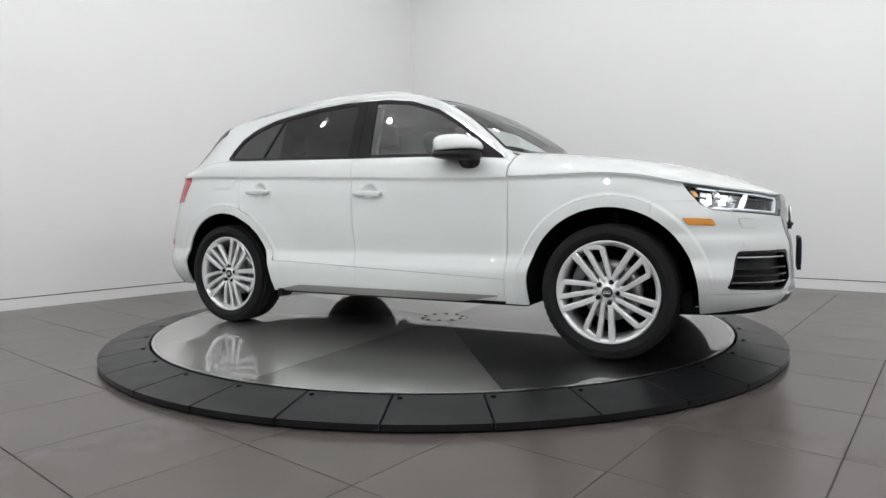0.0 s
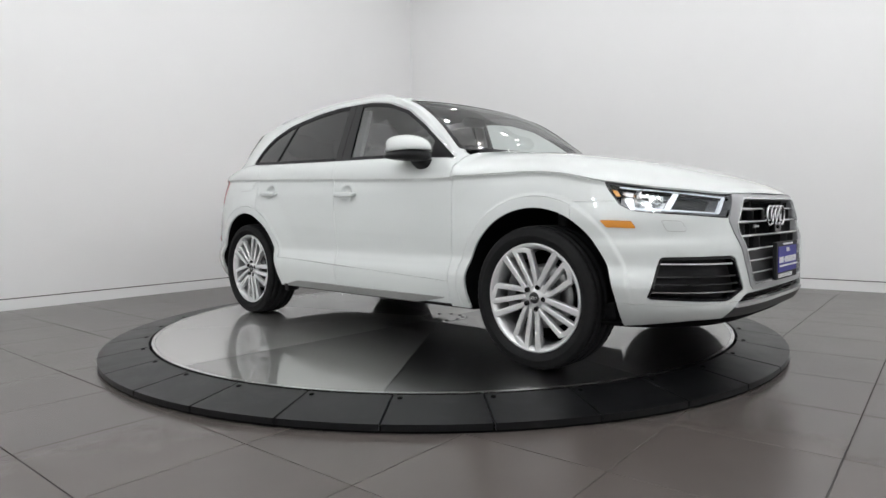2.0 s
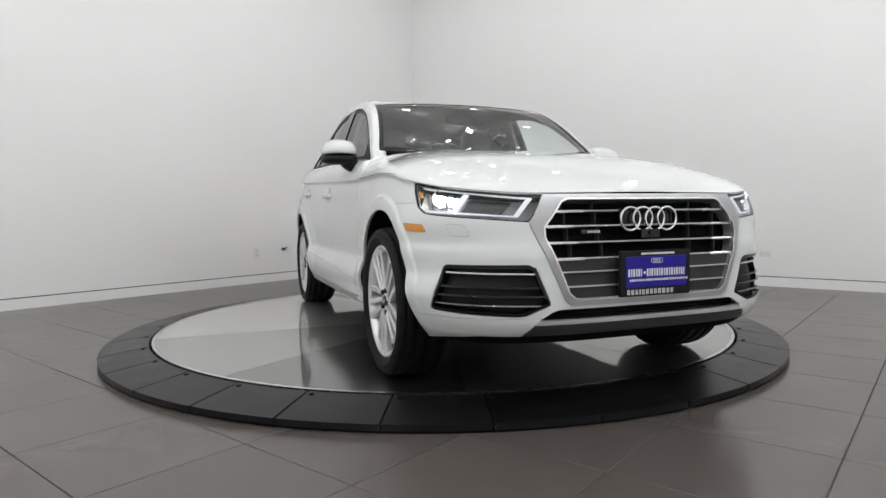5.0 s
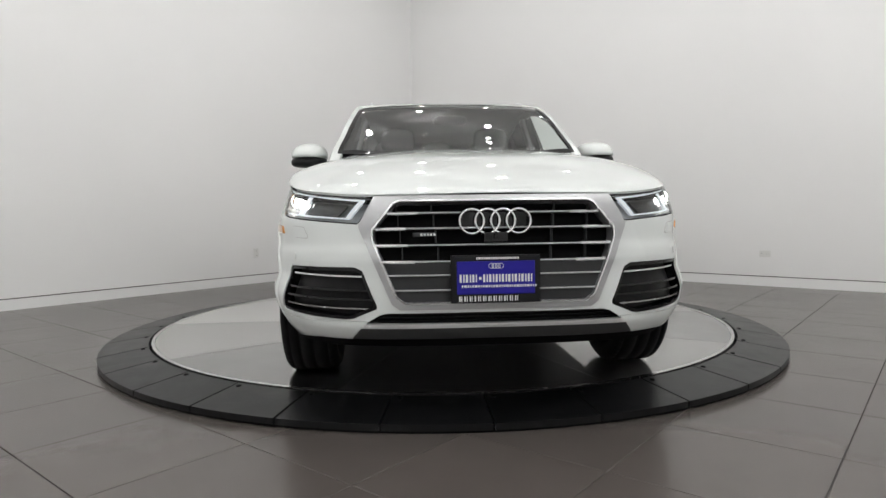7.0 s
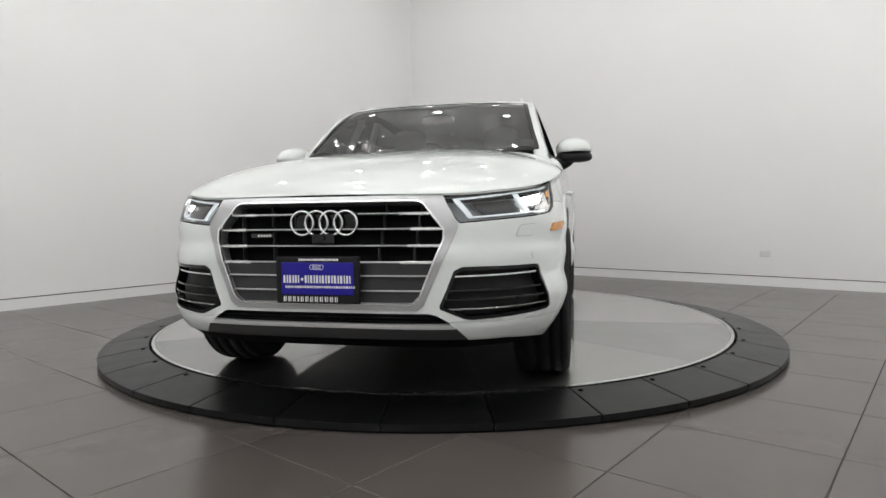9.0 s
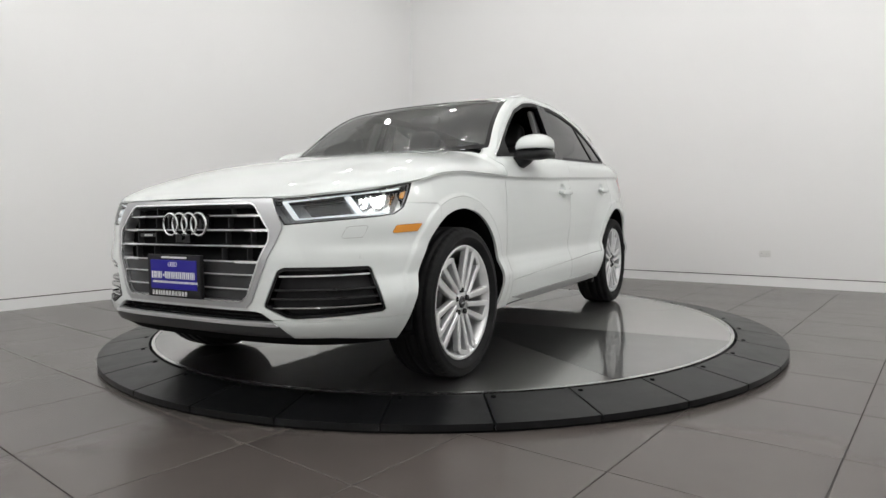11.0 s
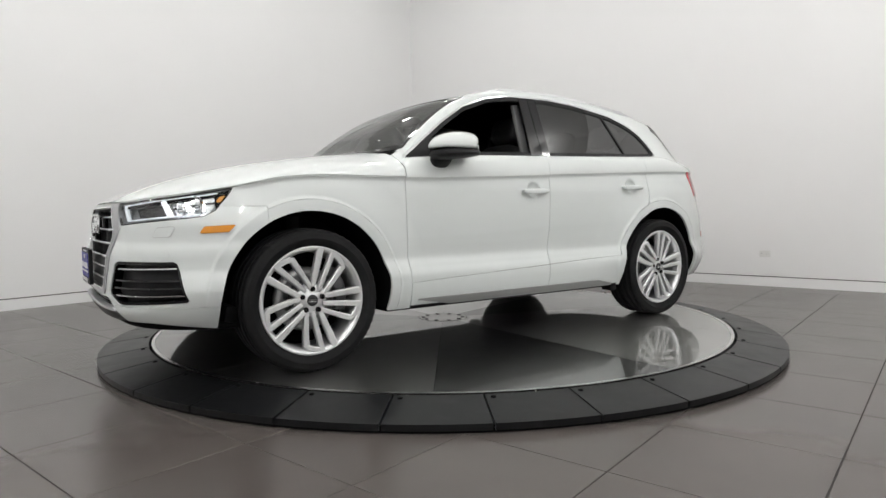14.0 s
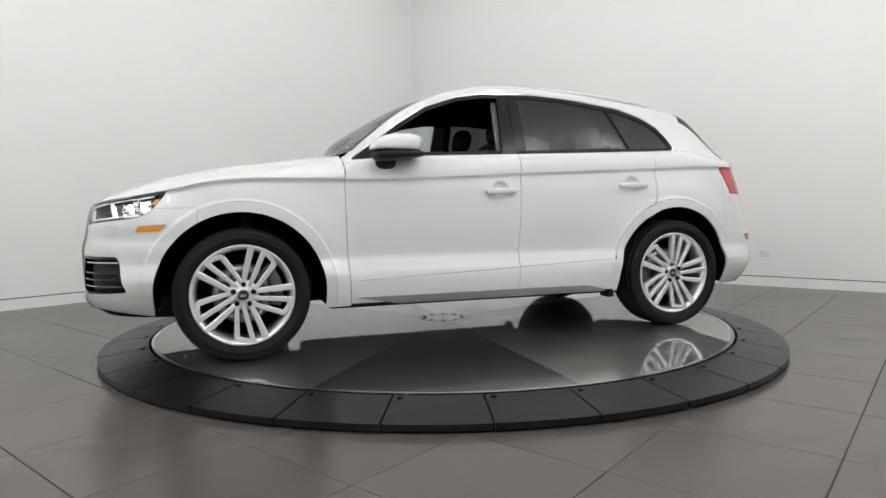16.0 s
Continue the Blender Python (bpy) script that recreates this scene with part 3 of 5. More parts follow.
def ramp():
    root = tagged(new("ramp_ring"), "low sloping black rubber ring in segments round the deck", "ramp")
    step = math.radians(11.25)
    for k in range(32):
        a = math.radians(-90 + 4.9) + k * step
        g = 0.0022
        vs, fs = sector(a + g, a + step - g, DISC_R + 0.012, RAMP_R, 0.012, DECK - 0.002, 8, 0.040)
        seg = make("ramp_segment", vs, fs, RAMP, root, smooth=False)
        bm = bmesh.new()
        b = a + 0.018
        disc_bm(bm, 0.013, 0.011, 0.006, Matrix.Translation(((DISC_R + 0.045) * math.cos(b), (DISC_R + 0.045) * math.sin(b), DECK - 0.005)), 12)
        part("bolt_head", bm, LINER, seg)
    vs, fs = sector(0, 2 * math.pi, DISC_R + 0.004, RAMP_R - 0.012, 0.0, 0.030, 96)
    make("ramp_base", vs, fs, LINER, root, smooth=False)
    return root


deck = turntable()
ramp()
TURN_U, TURN_V = math.atan2(GU.y, GU.x) - math.pi / 2, math.atan2(GV.y, GV.x) - math.pi / 2
outlet(U_FAR - 0.004, -1.37, 0.365, TURN_U)
outlet(1.022, V_FAR - 0.004, 0.391, TURN_V, math.pi / 2)
cable_stub(1.440, V_FAR - 0.004, 0.424, TURN_V)

# ---- the car ----
car = tagged(new("car"), "white compact sport utility car with silver alloy wheels on the turntable", "car")


def xyz(sheet):
    return sheet[0][:, 0], sheet[0][:, 1], sheet[0][:, 2]


def arch_sdf(x, z, hx, r):
    """Wheel opening: round above the hub, nearly straight below."""
    return np.hypot(x - hx, np.where(z < HUB_Z, (z - HUB_Z) * 0.30, z - HUB_Z)) - r


def outside_arches(sheet, r=0.450):
    for hx in (HUB_F, HUB_R):
        x, y, z = xyz(sheet)
        sheet = clip(sheet, -arch_sdf(x, z, hx, r))
    return sheet


def cut(sheet, *tests):
    for t in tests:
        if not len(sheet[1]):
            return sheet
        sheet = clip(sheet, t(*xyz(sheet)))
    return sheet


def wrap(x, y):
    """Coordinate that runs round the front corner."""
    return np.abs(y) - (x - 2.2)


GAP = 0.0017
door_f = lambda z: pchip(z, [0.28, 0.40, 0.63, 0.99, 1.06], [0.818, 0.826, 0.836, 0.842, 0.83])
door_b = lambda z: pchip(z, [0.28, 0.45, 0.75, 1.05, 1.2], [-0.238, -0.241, -0.252, -0.260, -0.262])
door_r = lambda z: pchip(z, [0.28, 0.8, 1.1], [-1.255, -1.258, -1.268])
sill_z = lambda x: 0.405 + (0.88 - x) * 0.0396
f_bump = lambda x, z: np.minimum(np.maximum(z - 0.836, 1.63 - x), 1.95 - x)     # negative on the bumper skin

LAMP_Q = [(1.285, 0.925), (1.262, 0.880), (1.215, 0.818), (1.15, 0.790), (1.05, 0.781), (0.525, 0.752), (0.483, 0.80), (0.415, 0.90), (0.9, 0.99), (1.285, 0.99)]
FOG_Q = [(0.980, 0.582), (1.000, 0.572), (1.035, 0.50), (1.078, 0.408), (1.06, 0.398), (0.565, 0.381), (0.525, 0.385), (0.408, 0.424), (0.408, 0.437), (0.478, 0.568), (0.515, 0.582)]
MARK_Q = [(1.334, 0.750), (1.296, 0.717), (1.130, 0.712), (1.160, 0.744)]
GRILLE = [(-0.445, 0.90), (-0.530, 0.750), (-0.530, 0.735), (-0.405, 0.440), (-0.375, 0.418), (0.375, 0.418), (0.405, 0.440), (0.530, 0.735), (0.530, 0.750), (0.445, 0.90)]
GRILLE_IN = [(-0.372, 0.836), (-0.395, 0.826), (-0.474, 0.728), (-0.474, 0.690), (-0.385, 0.470), (-0.355, 0.447), (0.355, 0.447), (0.385, 0.470), (0.474, 0.690), (0.474, 0.728), (0.395, 0.826), (0.372, 0.836)]
INTAKE = [(-0.425, 0.406), (-0.455, 0.398), (-0.510, 0.365), (0.510, 0.365), (0.455, 0.398), (0.425, 0.406)]
LIP = [(-0.511, 0.364), (-0.560, 0.306), (-0.58, 0.24), (0.58, 0.24), (0.560, 0.306), (0.511, 0.364)]

f_lamp = lambda x, y, z: np.where(x > 1.5, np.maximum(poly_sdf(wrap(x, y), z, LAMP_Q), z - waist_z(x) + 0.003), 1.0)
f_fog = lambda x, y, z: np.where(x > 1.7, poly_sdf(wrap(x, y), z, FOG_Q), 1.0)
f_mark = lambda x, y, z: np.where(x > 1.6, poly_sdf(wrap(x, y), z, MARK_Q), 1.0)
f_gr = lambda x, y, z: np.where(x > 1.9, poly_sdf(y, z, GRILLE), 1.0)
f_grin = lambda x, y, z: np.where(x > 1.9, poly_sdf(y, z, GRILLE_IN), 1.0)
f_int = lambda x, y, z: np.where(x > 1.9, poly_sdf(y, z, INTAKE), 1.0)
f_lip = lambda x, y, z: np.where(x > 1.9, poly_sdf(y, z, LIP), 1.0)
TAIL_L = [(-1.835, 1.12), (-1.865, 1.06), (-1.945, 0.905), (-2.40, 0.89), (-2.40, 1.12)]
f_tail = lambda x, y, z: np.where(x < -1.5, poly_sdf(x, z, TAIL_L), 1.0)

# headlamp pocket, trims and openings are cut out of one front half
side = outside_arches(LOW)
belly = lambda x: 0.262 + 0.036 * np.clip((x - 1.85) / 0.27, 0, 1)     # lower edge, higher under the nose
ground_cut = lambda x, y, z: belly(x) - z
side = cut(side, ground_cut)

front = cut(side, lambda x, y, z: f_bump(x, z) + 0.0008, lambda x, y, z: GAP - f_lamp(x, y, z), lambda x, y, z: 0.003 - f_fog(x, y, z), lambda x, y, z: 0.001 - f_mark(x, y, z),
            lambda x, y, z: 0.001 - f_gr(x, y, z), lambda x, y, z: -f_int(x, y, z), lambda x, y, z: 0.001 - f_lip(x, y, z))
seam = lambda x, y, z: np.maximum(z - 0.374, 0.45 - wrap(x, y))
panel("front_bumper", both(cut(front, lambda x, y, z: 0.0013 - seam(x, y, z))), PAINT, car)
WASH_Q = [(0.985, 0.742), (0.965, 0.7445), (0.872, 0.740), (0.862, 0.735), (0.835, 0.702), (0.842, 0.697), (0.945, 0.699), (0.957, 0.704)]
fender = cut(side, lambda x, y, z: 0.0008 - f_bump(x, z), lambda x, y, z: door_f(z) + GAP - x, lambda x, y, z: GAP - f_lamp(x, y, z), lambda x, y, z: 0.001 - f_mark(x, y, z), lambda x, y, z: z - waist_z(x) + 0.0025)
fdoor = cut(side, lambda x, y, z: x - door_f(z) + GAP, lambda x, y, z: door_b(z) + GAP - x, lambda x, y, z: sill_z(x) + 0.0012 - z)
rdoor = cut(side, lambda x, y, z: x - door_b(z) + GAP, lambda x, y, z: np.maximum(door_r(z) + GAP - x, -arch_sdf(x, z, HUB_R, 0.508)), lambda x, y, z: sill_z(x) + 0.0012 - z)
fsill = cut(side, lambda x, y, z: x - door_f(z) + GAP, lambda x, y, z: door_b(z) + GAP - x, lambda x, y, z: z - sill_z(x) + 0.0012, lambda x, y, z: 0.276 - z)
rsill = cut(side, lambda x, y, z: x - door_b(z) + GAP, lambda x, y, z: -0.93 - x, lambda x, y, z: z - sill_z(x) + 0.0012, lambda x, y, z: 0.276 - z)
quarter = cut(side, lambda x, y, z: np.minimum(x - door_r(z) + GAP, np.maximum(arch_sdf(x, z, HUB_R, 0.504), x + 0.93)), lambda x, y, z: -1.86 - x, lambda x, y, z: 0.002 - f_tail(x, y, z))
tailend = cut(side, lambda x, y, z: x + 1.86 + GAP, lambda x, y, z: 0.002 - f_tail(x, y, z))
panel("rear_bumper", both(tailend), PAINT, car)
tail = cut(LOW, lambda x, y, z: f_tail(x, y, z))
marker = cut(LOW, lambda x, y, z: f_mark(x, y, z))
SIDES = ((1, lambda s: s), (-1, mirrored))
doors = {}
for sg, flip in SIDES:
    panel("front_fender", flip(cut(fender, lambda x, y, z: -arch_sdf(x, z, HUB_F, 0.5085))), PAINT, car)
    panel("arch_moulding", flip(cut(fender, lambda x, y, z: arch_sdf(x, z, HUB_F, 0.5068))), PAINT, car)
    doors["f", sg] = panel("front_door", flip(fdoor), PAINT, car)
    doors["r", sg] = panel("rear_door", flip(rdoor), PAINT, car)
    panel("door_moulding", flip(fsill), PAINT, car)
    panel("door_moulding", flip(rsill), PAINT, car)
    panel("rear_quarter", flip(cut(quarter, lambda x, y, z: -arch_sdf(x, z, HUB_R, 0.5065))), PAINT, car)
    panel("arch_moulding", flip(cut(quarter, lambda x, y, z: arch_sdf(x, z, HUB_R, 0.504))), PAINT, car)
    panel("tail_light", flip(tail), REDLENS, car, "red tail light lens", lift=0.003)
    # unseen black sheet, added to keep the lens's red out of the cabin
    panel("tail_housing", flip(tail), LINER, car, lift=-0.022, depth=0)
    panel("bumper_valance", flip(cut(front, lambda x, y, z: seam(x, y, z) + 0.0013)), PAINT, car)
    wash = cut(LOW, lambda x, y, z: np.where(x > 1.7, poly_sdf(wrap(x, y), z, WASH_Q), 1.0))
    panel("washer_cover", flip(wash), PAINT, car, lift=0.0026, depth=0.003)
    rim = cut(LOW, lambda x, y, z: np.where(x > 1.7, poly_sdf(wrap(x, y), z, WASH_Q) - 0.0022, 1.0), lambda x, y, z: 0.0002 - poly_sdf(wrap(x, y), z, WASH_Q))
    panel("cover_joint", flip(rim), JOINTGREY, car, lift=0.0012, depth=0.001)
    dot = cut(LOW, lambda x, y, z: np.where(x > 1.7, np.hypot(wrap(x, y) - 0.945, z - 0.622) - 0.013, 1.0))
    panel("parking_sensor", flip(dot), PAINT, car, lift=0.0026, depth=0.003)
    rim = cut(LOW, lambda x, y, z: np.where(x > 1.7, np.abs(np.hypot(wrap(x, y) - 0.945, z - 0.622) - 0.0142) - 0.0012, 1.0))
    panel("sensor_ring", flip(rim), JOINTGREY, car, lift=0.0012, depth=0.001)
    panel("side_marker", flip(marker), AMBER, car, "amber side marker lens", lift=0.004)
    # bright strip along the sill
    strip = cut(side, lambda x, y, z: x - 0.775, lambda x, y, z: -0.86 - x, lambda x, y, z: z - 0.312 + 0.03 * np.clip((-x - 0.72) / 0.14, 0, 1), lambda x, y, z: 0.268 + 0.040 * np.clip((x - 0.55) / 0.22, 0, 1) - z)
    panel("sill_strip", flip(strip), SILLPAINT, car, "silver grey sill strip", lift=0.009)
    under_sill = cut(side, lambda x, y, z: x - 0.95, lambda x, y, z: -0.93 - x, lambda x, y, z: z - 0.285)
    panel("lower_sill", flip(under_sill), BLACK, car, "black lower sill", lift=-0.006, depth=0.03)
    # rear reflector
    refl = cut(LOW, lambda x, y, z: np.where(x < -1.5, poly_sdf(x, z, [(-2.13, 0.612), (-2.17, 0.565), (-2.30, 0.565), (-2.30, 0.612)]), 1.0))
    panel("reflector", flip(refl), REDLENS, car, "small red reflector", lift=0.004)

FLAP_Q = [(-1.325, 1.066), (-1.335, 1.01), (-1.352, 0.992), (-1.535, 0.992), (-1.545, 1.002), (-1.53, 1.072)]
flap = cut(LOW, lambda x, y, z: poly_sdf(x, z, FLAP_Q))
panel("fuel_flap", mirrored(flap), PAINT, car, lift=0.0026, depth=0.003)
rim = cut(LOW, lambda x, y, z: poly_sdf(x, z, FLAP_Q) - 0.002, lambda x, y, z: 0.0002 - poly_sdf(x, z, FLAP_Q))
panel("flap_joint", mirrored(rim), JOINTGREY, car, lift=0.0012, depth=0.001)

# shell behind the panels, dark, so that joints read dark
shell = outside_arches(LOW, 0.462)
shell = cut(shell, lambda x, y, z: 0.27 - z, lambda x, y, z: x - 1.86, lambda x, y, z: -f_tail(x, y, z) - 0.01)
Vs, Ts = shell
inner = (np.c_[Vs[:, :3] - normals(Vs, Ts) * 0.020], Ts)
panel("inner_shell", both(inner), LINER, car, depth=0)

# grille frame and its bars
# black sheet added behind the bonnet gap, standing in for its shade
slot = cut(LOW, lambda x, y, z: 1.7 - x, lambda x, y, z: waist_z(x) - 0.03 - z)
panel("bonnet_seal", both(slot), LINER, car, "black backing that darkens the gap under the bonnet edge", lift=-0.014, depth=0)
frame_sheet = cut(LOW, lambda x, y, z: z - waist_z(x) + 0.005, lambda x, y, z: f_gr(x, y, z), lambda x, y, z: -f_grin(x, y, z))
panel("grille_frame", both(frame_sheet), FRAMESILVER, car, "broad satin silver grille surround", lift=0.005, depth=0.05)
edge_in = cut(LOW, lambda x, y, z: f_grin(x, y, z) - 0.007, lambda x, y, z: 0.0 - f_grin(x, y, z))
panel("grille_edge", both(edge_in), CHROME, car, "bright inner edge of the grille surround", lift=0.0075, depth=0.012)
back = cut(LOW, lambda x, y, z: f_grin(x, y, z) - 0.02)
panel("grille_back", both(back), LINER, car, "black grille mesh behind the bars", lift=-0.055, depth=0)
lowback = cut(LOW, lambda x, y, z: f_grin(x, y, z) - 0.006, lambda x, y, z: z - 0.600)
panel("lower_grille_panel", both(lowback), GREYSLAT, car, "grey lower grille panel", lift=-0.012, depth=0.01)


def inside_width(z, poly):
    """Half width of a front opening at a height."""
    ys = np.linspace(0, 0.7, 701)
    ok = poly_sdf(ys, np.full(701, z), poly) < 0
    return ys[ok].max() if ok.any() else 0.0


def nose_at(y, z):
    """x of the front skin at (y, z)."""
    n = pchip(np.array([z]), [0.2, 0.45, 0.75, 0.95], [3.6, 4.2, 3.6, 3.2])[0]
    m = pchip(np.array([z]), [0.2, 0.45, 0.75, 0.95], [3.3, 3.7, 3.7, 3.6])[0]
    w = 0.905
    t = max(0.0, 1 - min(1, abs(y) / w) ** m) ** (1 / n)
    return XS_F + (float(nose_x(np.array([z]))[0]) - XS_F) * t


def bar(name, z, y0, y1, high, deep, out, material, parent, label="", n=22):
    """A horizontal bar that follows the curve of the nose."""
    vs, fs = [], []
    for i in range(n + 1):
        y = y0 + (y1 - y0) * i / n
        x = nose_at(y, z) + out
        c = high * 0.28
        vs += [(x - deep, y, z - high / 2), (x - 0.003, y, z - high / 2), (x, y, z - high / 2 + c), (x, y, z + high / 2 - c), (x - 0.003, y, z + high / 2), (x - deep, y, z + high / 2)]
    for i in range(n):
        for k in range(6):
            l = (k + 1) % 6
            fs.append((i * 6 + k, i * 6 + 6 + k, i * 6 + 6 + l, i * 6 + l))
    fs += [tuple(range(5, -1, -1)), tuple(range(n * 6, n * 6 + 6))]
    return make(name, vs, fs, material, parent, label, smooth=False)


for z in (0.790, 0.730, 0.665, 0.602):
    w = inside_width(z, GRILLE_IN) + 0.008
    b = bar("grille_bar", z, -w, w, 0.013, 0.045, -0.012, GLOSSBLACK, car)
    for sg in (1, -1):
        bar("bar_cap", z + 0.001, sg * w, sg * (w - 0.130), 0.0115, 0.012, -0.0055, CHROME, b)
    bar("bar_edge", z + 0.002, -(w - 0.125), w - 0.125, 0.0065, 0.012, -0.0095, SATIN, b)
for z in (0.548, 0.490):
    w = inside_width(z, GRILLE_IN) + 0.008
    b = bar("grille_bar", z, -w, w, 0.010, 0.02, -0.006, GREYSLAT, car)
    bar("bar_edge", z + 0.003, -w, w, 0.006, 0.01, -0.003, SATIN, b)
for sg in (1, -1):
    for y in (0.245, 0.385):
        for z0, z1 in ((0.802, 0.835), (0.740, 0.780), (0.676, 0.720), (0.612, 0.655)):
            yy = y - (0.80 - z0) * 0.12
            bm = bmesh.new()
            soft_box(bm, (0.03, 0.005, z1 - z0 + 0.016), Matrix.Translation((nose_at(yy, z0) - 0.042, sg * yy, (z0 + z1) / 2)), 0.002, 1)
            part("grille_rib", bm, GREYSLAT, car)

# emblem: four linked rings as plain shapes
for k in range(4):
    bm = bmesh.new()
    y = (k - 1.5) * 0.0612
    pts = [(nose_at(y, 0.757) + 0.006, y + 0.0475 * math.cos(a), 0.757 + 0.0475 * math.sin(a)) for a in np.linspace(0, 2 * math.pi, 40, endpoint=False)]
    tube(bm, pts, 0.0054, 8, True)
    part("emblem_ring", bm, CHROME, car, "chrome ring of the grille emblem", True)
bm = bmesh.new()
soft_box(bm, (0.03, 0.27, 0.075), Matrix.Translation((nose_at(0, 0.762) - 0.024, 0, 0.762)), 0.01)
part("emblem_base", bm, GLOSSBLACK, car)
bm = bmesh.new()
soft_box(bm, (0.03, 0.095, 0.042), Matrix.Translation((nose_at(0, 0.69) - 0.006, 0, 0.694)), 0.006)
sensor = part("camera_housing", bm, GLOSSBLACK, car)
bm = bmesh.new()
disc_bm(bm, 0.011, 0.008, 0.012, Matrix.Translation((nose_at(0, 0.69) + 0.011, 0, 0.700)) @ Matrix.Rotation(math.pi / 2, 4, "Y"), 16)
part("camera_lens", bm, GLOSSBLACK, sensor)
# model badge as a plain bar
bm = bmesh.new()
soft_box(bm, (0.006, 0.095, 0.017), Matrix.Translation((nose_at(0.27, 0.71) - 0.012, -0.275, 0.708)) @ Matrix.Rotation(0.12, 4, "Z"), 0.003, 1)
badge = part("badge", bm, GREYSLAT, car)
bm = bmesh.new()
for k in range(7):
    soft_box(bm, (0.003, 0.009, 0.009), Matrix.Translation((nose_at(0.27, 0.71) - 0.008, -0.275 + (k - 3) * 0.0125, 0.708)), 0)
part("badge_bars", bm, CHROME, badge)


def plate():
    """Show plate with a dark frame; its print is drawn as plain bars."""
    x = nose_at(0, 0.54) + 0.026
    bm = bmesh.new()
    soft_box(bm, (0.020, 0.345, 0.184), Matrix.Translation((x, -0.008, 0.537)), 0.006)
    fr = part("plate_frame", bm, BLACK, car, "black plate frame")
    bm = bmesh.new()
    soft_box(bm, (0.006, 0.300, 0.126), Matrix.Translation((x + 0.0095, -0.008, 0.543)), 0.002, 1)
    pl = part("show_plate", bm, BLUE, fr, "deep blue show plate with white printed bars")
    ink = bmesh.new()

    def print_row(widths, z, high, face, y0, gap):
        y = y0
        for w in widths:
            strokes = [(y + w / 2, w)] if w < 0.011 else [(y + w * 0.2, w * 0.4), (y + w * 0.82, w * 0.26)]
            for yc, ww in strokes:
                bb = bmesh.new()
                soft_box(bb, (0.0012, ww, high), Matrix.Translation((face, yc, z)), 0)
                part("print_bar", bb, WHITEINK, fr)
            y += w + gap

    f1, f2 = x + 0.0131, x + 0.0106
    print_row([0.020, 0.022, 0.018], 0.541, 0.030, f1, -0.148, 0.0035)
    print_row([0.010], 0.541, 0.010, f1, -0.074, 0.003)
    print_row([0.019, 0.021, 0.020, 0.021, 0.021, 0.022, 0.021, 0.018], 0.541, 0.030, f1, -0.058, 0.0038)
    print_row([0.006 + 0.004 * ((k * 7) % 3) for k in range(22)], 0.511, 0.009, f1, -0.140, 0.0034)
    print_row([0.005 + 0.002 * ((k * 5) % 3) for k in range(18)], 0.617, 0.008, f2, -0.083, 0.0022)
    print_row([0.012, 0.013, 0.011, 0.006, 0.012, 0.013, 0.012, 0.013, 0.013, 0.014, 0.013, 0.012], 0.463, 0.020, f2, -0.150, 0.0075)
    for k in range(4):
        tube(ink, [(f1, -0.008 + (k - 1.5) * 0.0125 + 0.0095 * math.cos(a), 0.588 + 0.0095 * math.sin(a)) for a in np.linspace(0, 2 * math.pi, 18, endpoint=False)], 0.0012, 5, True)
    part("print_rings", ink, WHITEINK, fr)


plate()

# side air intakes in the bumper
fog = cut(LOW, lambda x, y, z: f_fog(x, y, z) - 0.004)
fogtrim = cut(LOW, lambda x, y, z: f_fog(x, y, z), lambda x, y, z: -f_fog(x, y, z) - 0.012)


def wrap_band(poly, z0, z1, inset, slope=0.0):
    """A strip across a corner opening between two heights."""
    return cut(LOW, lambda x, y, z: np.where(x > 1.7, poly_sdf(wrap(x, y), z, poly) + inset, 1.0), lambda x, y, z: z - z1 - slope * (wrap(x, y) - 0.75), lambda x, y, z: z0 + slope * (wrap(x, y) - 0.75) - z)


for sg, flip in SIDES:
    panel("side_intake", flip(fog), BLACK, car, "black side air intake", lift=-0.045, depth=0)
    panel("intake_trim", flip(fogtrim), GLOSSBLACK, car, "gloss black intake surround", lift=-0.004, depth=0.045)
    for z, m, w in ((0.551, CHROME, 0.0065), (0.497, GLOSSBLACK, 0.008), (0.462, GLOSSBLACK, 0.008), (0.425, CHROME, 0.006)):
        panel("intake_slat", flip(wrap_band(FOG_Q, z - w / 2, z + w / 2, 0.009, 0.012)), m, car, lift=-0.010, depth=0.03)
intk = cut(LOW, lambda x, y, z: f_int(x, y, z) - 0.004)
panel("lower_intake", both(intk), BLACK, car, "black lower intake", lift=-0.05, depth=0)
for z in (0.388, 0.374, 0.362):
    w = inside_width(z, INTAKE)
    bar("intake_slat", z, -w, w, 0.005, 0.03, -0.015, GLOSSBLACK, car)
lip = cut(LOW, lambda x, y, z: f_lip(x, y, z), lambda x, y, z: 0.3035 - z, lambda x, y, z: z - 0.3485)
panel("skid_lip", both(lip), LIPGREY, car, "dark grey lower bumper lip", lift=0.004, depth=0.03)
strip = cut(LOW, lambda x, y, z: f_lip(x, y, z), lambda x, y, z: 0.349 - z)
panel("lip_strip", both(strip), SATIN, car, "satin silver strip above the bumper lip", lift=0.009, depth=0.03)
under = cut(LOW, lambda x, y, z: 1.75 - x, lambda x, y, z: z - belly(x) - 0.012, lambda x, y, z: 0.255 - z)
panel("bumper_underlip", both(under), LINER, car, "black bumper underlip", lift=-0.004, depth=0.03)

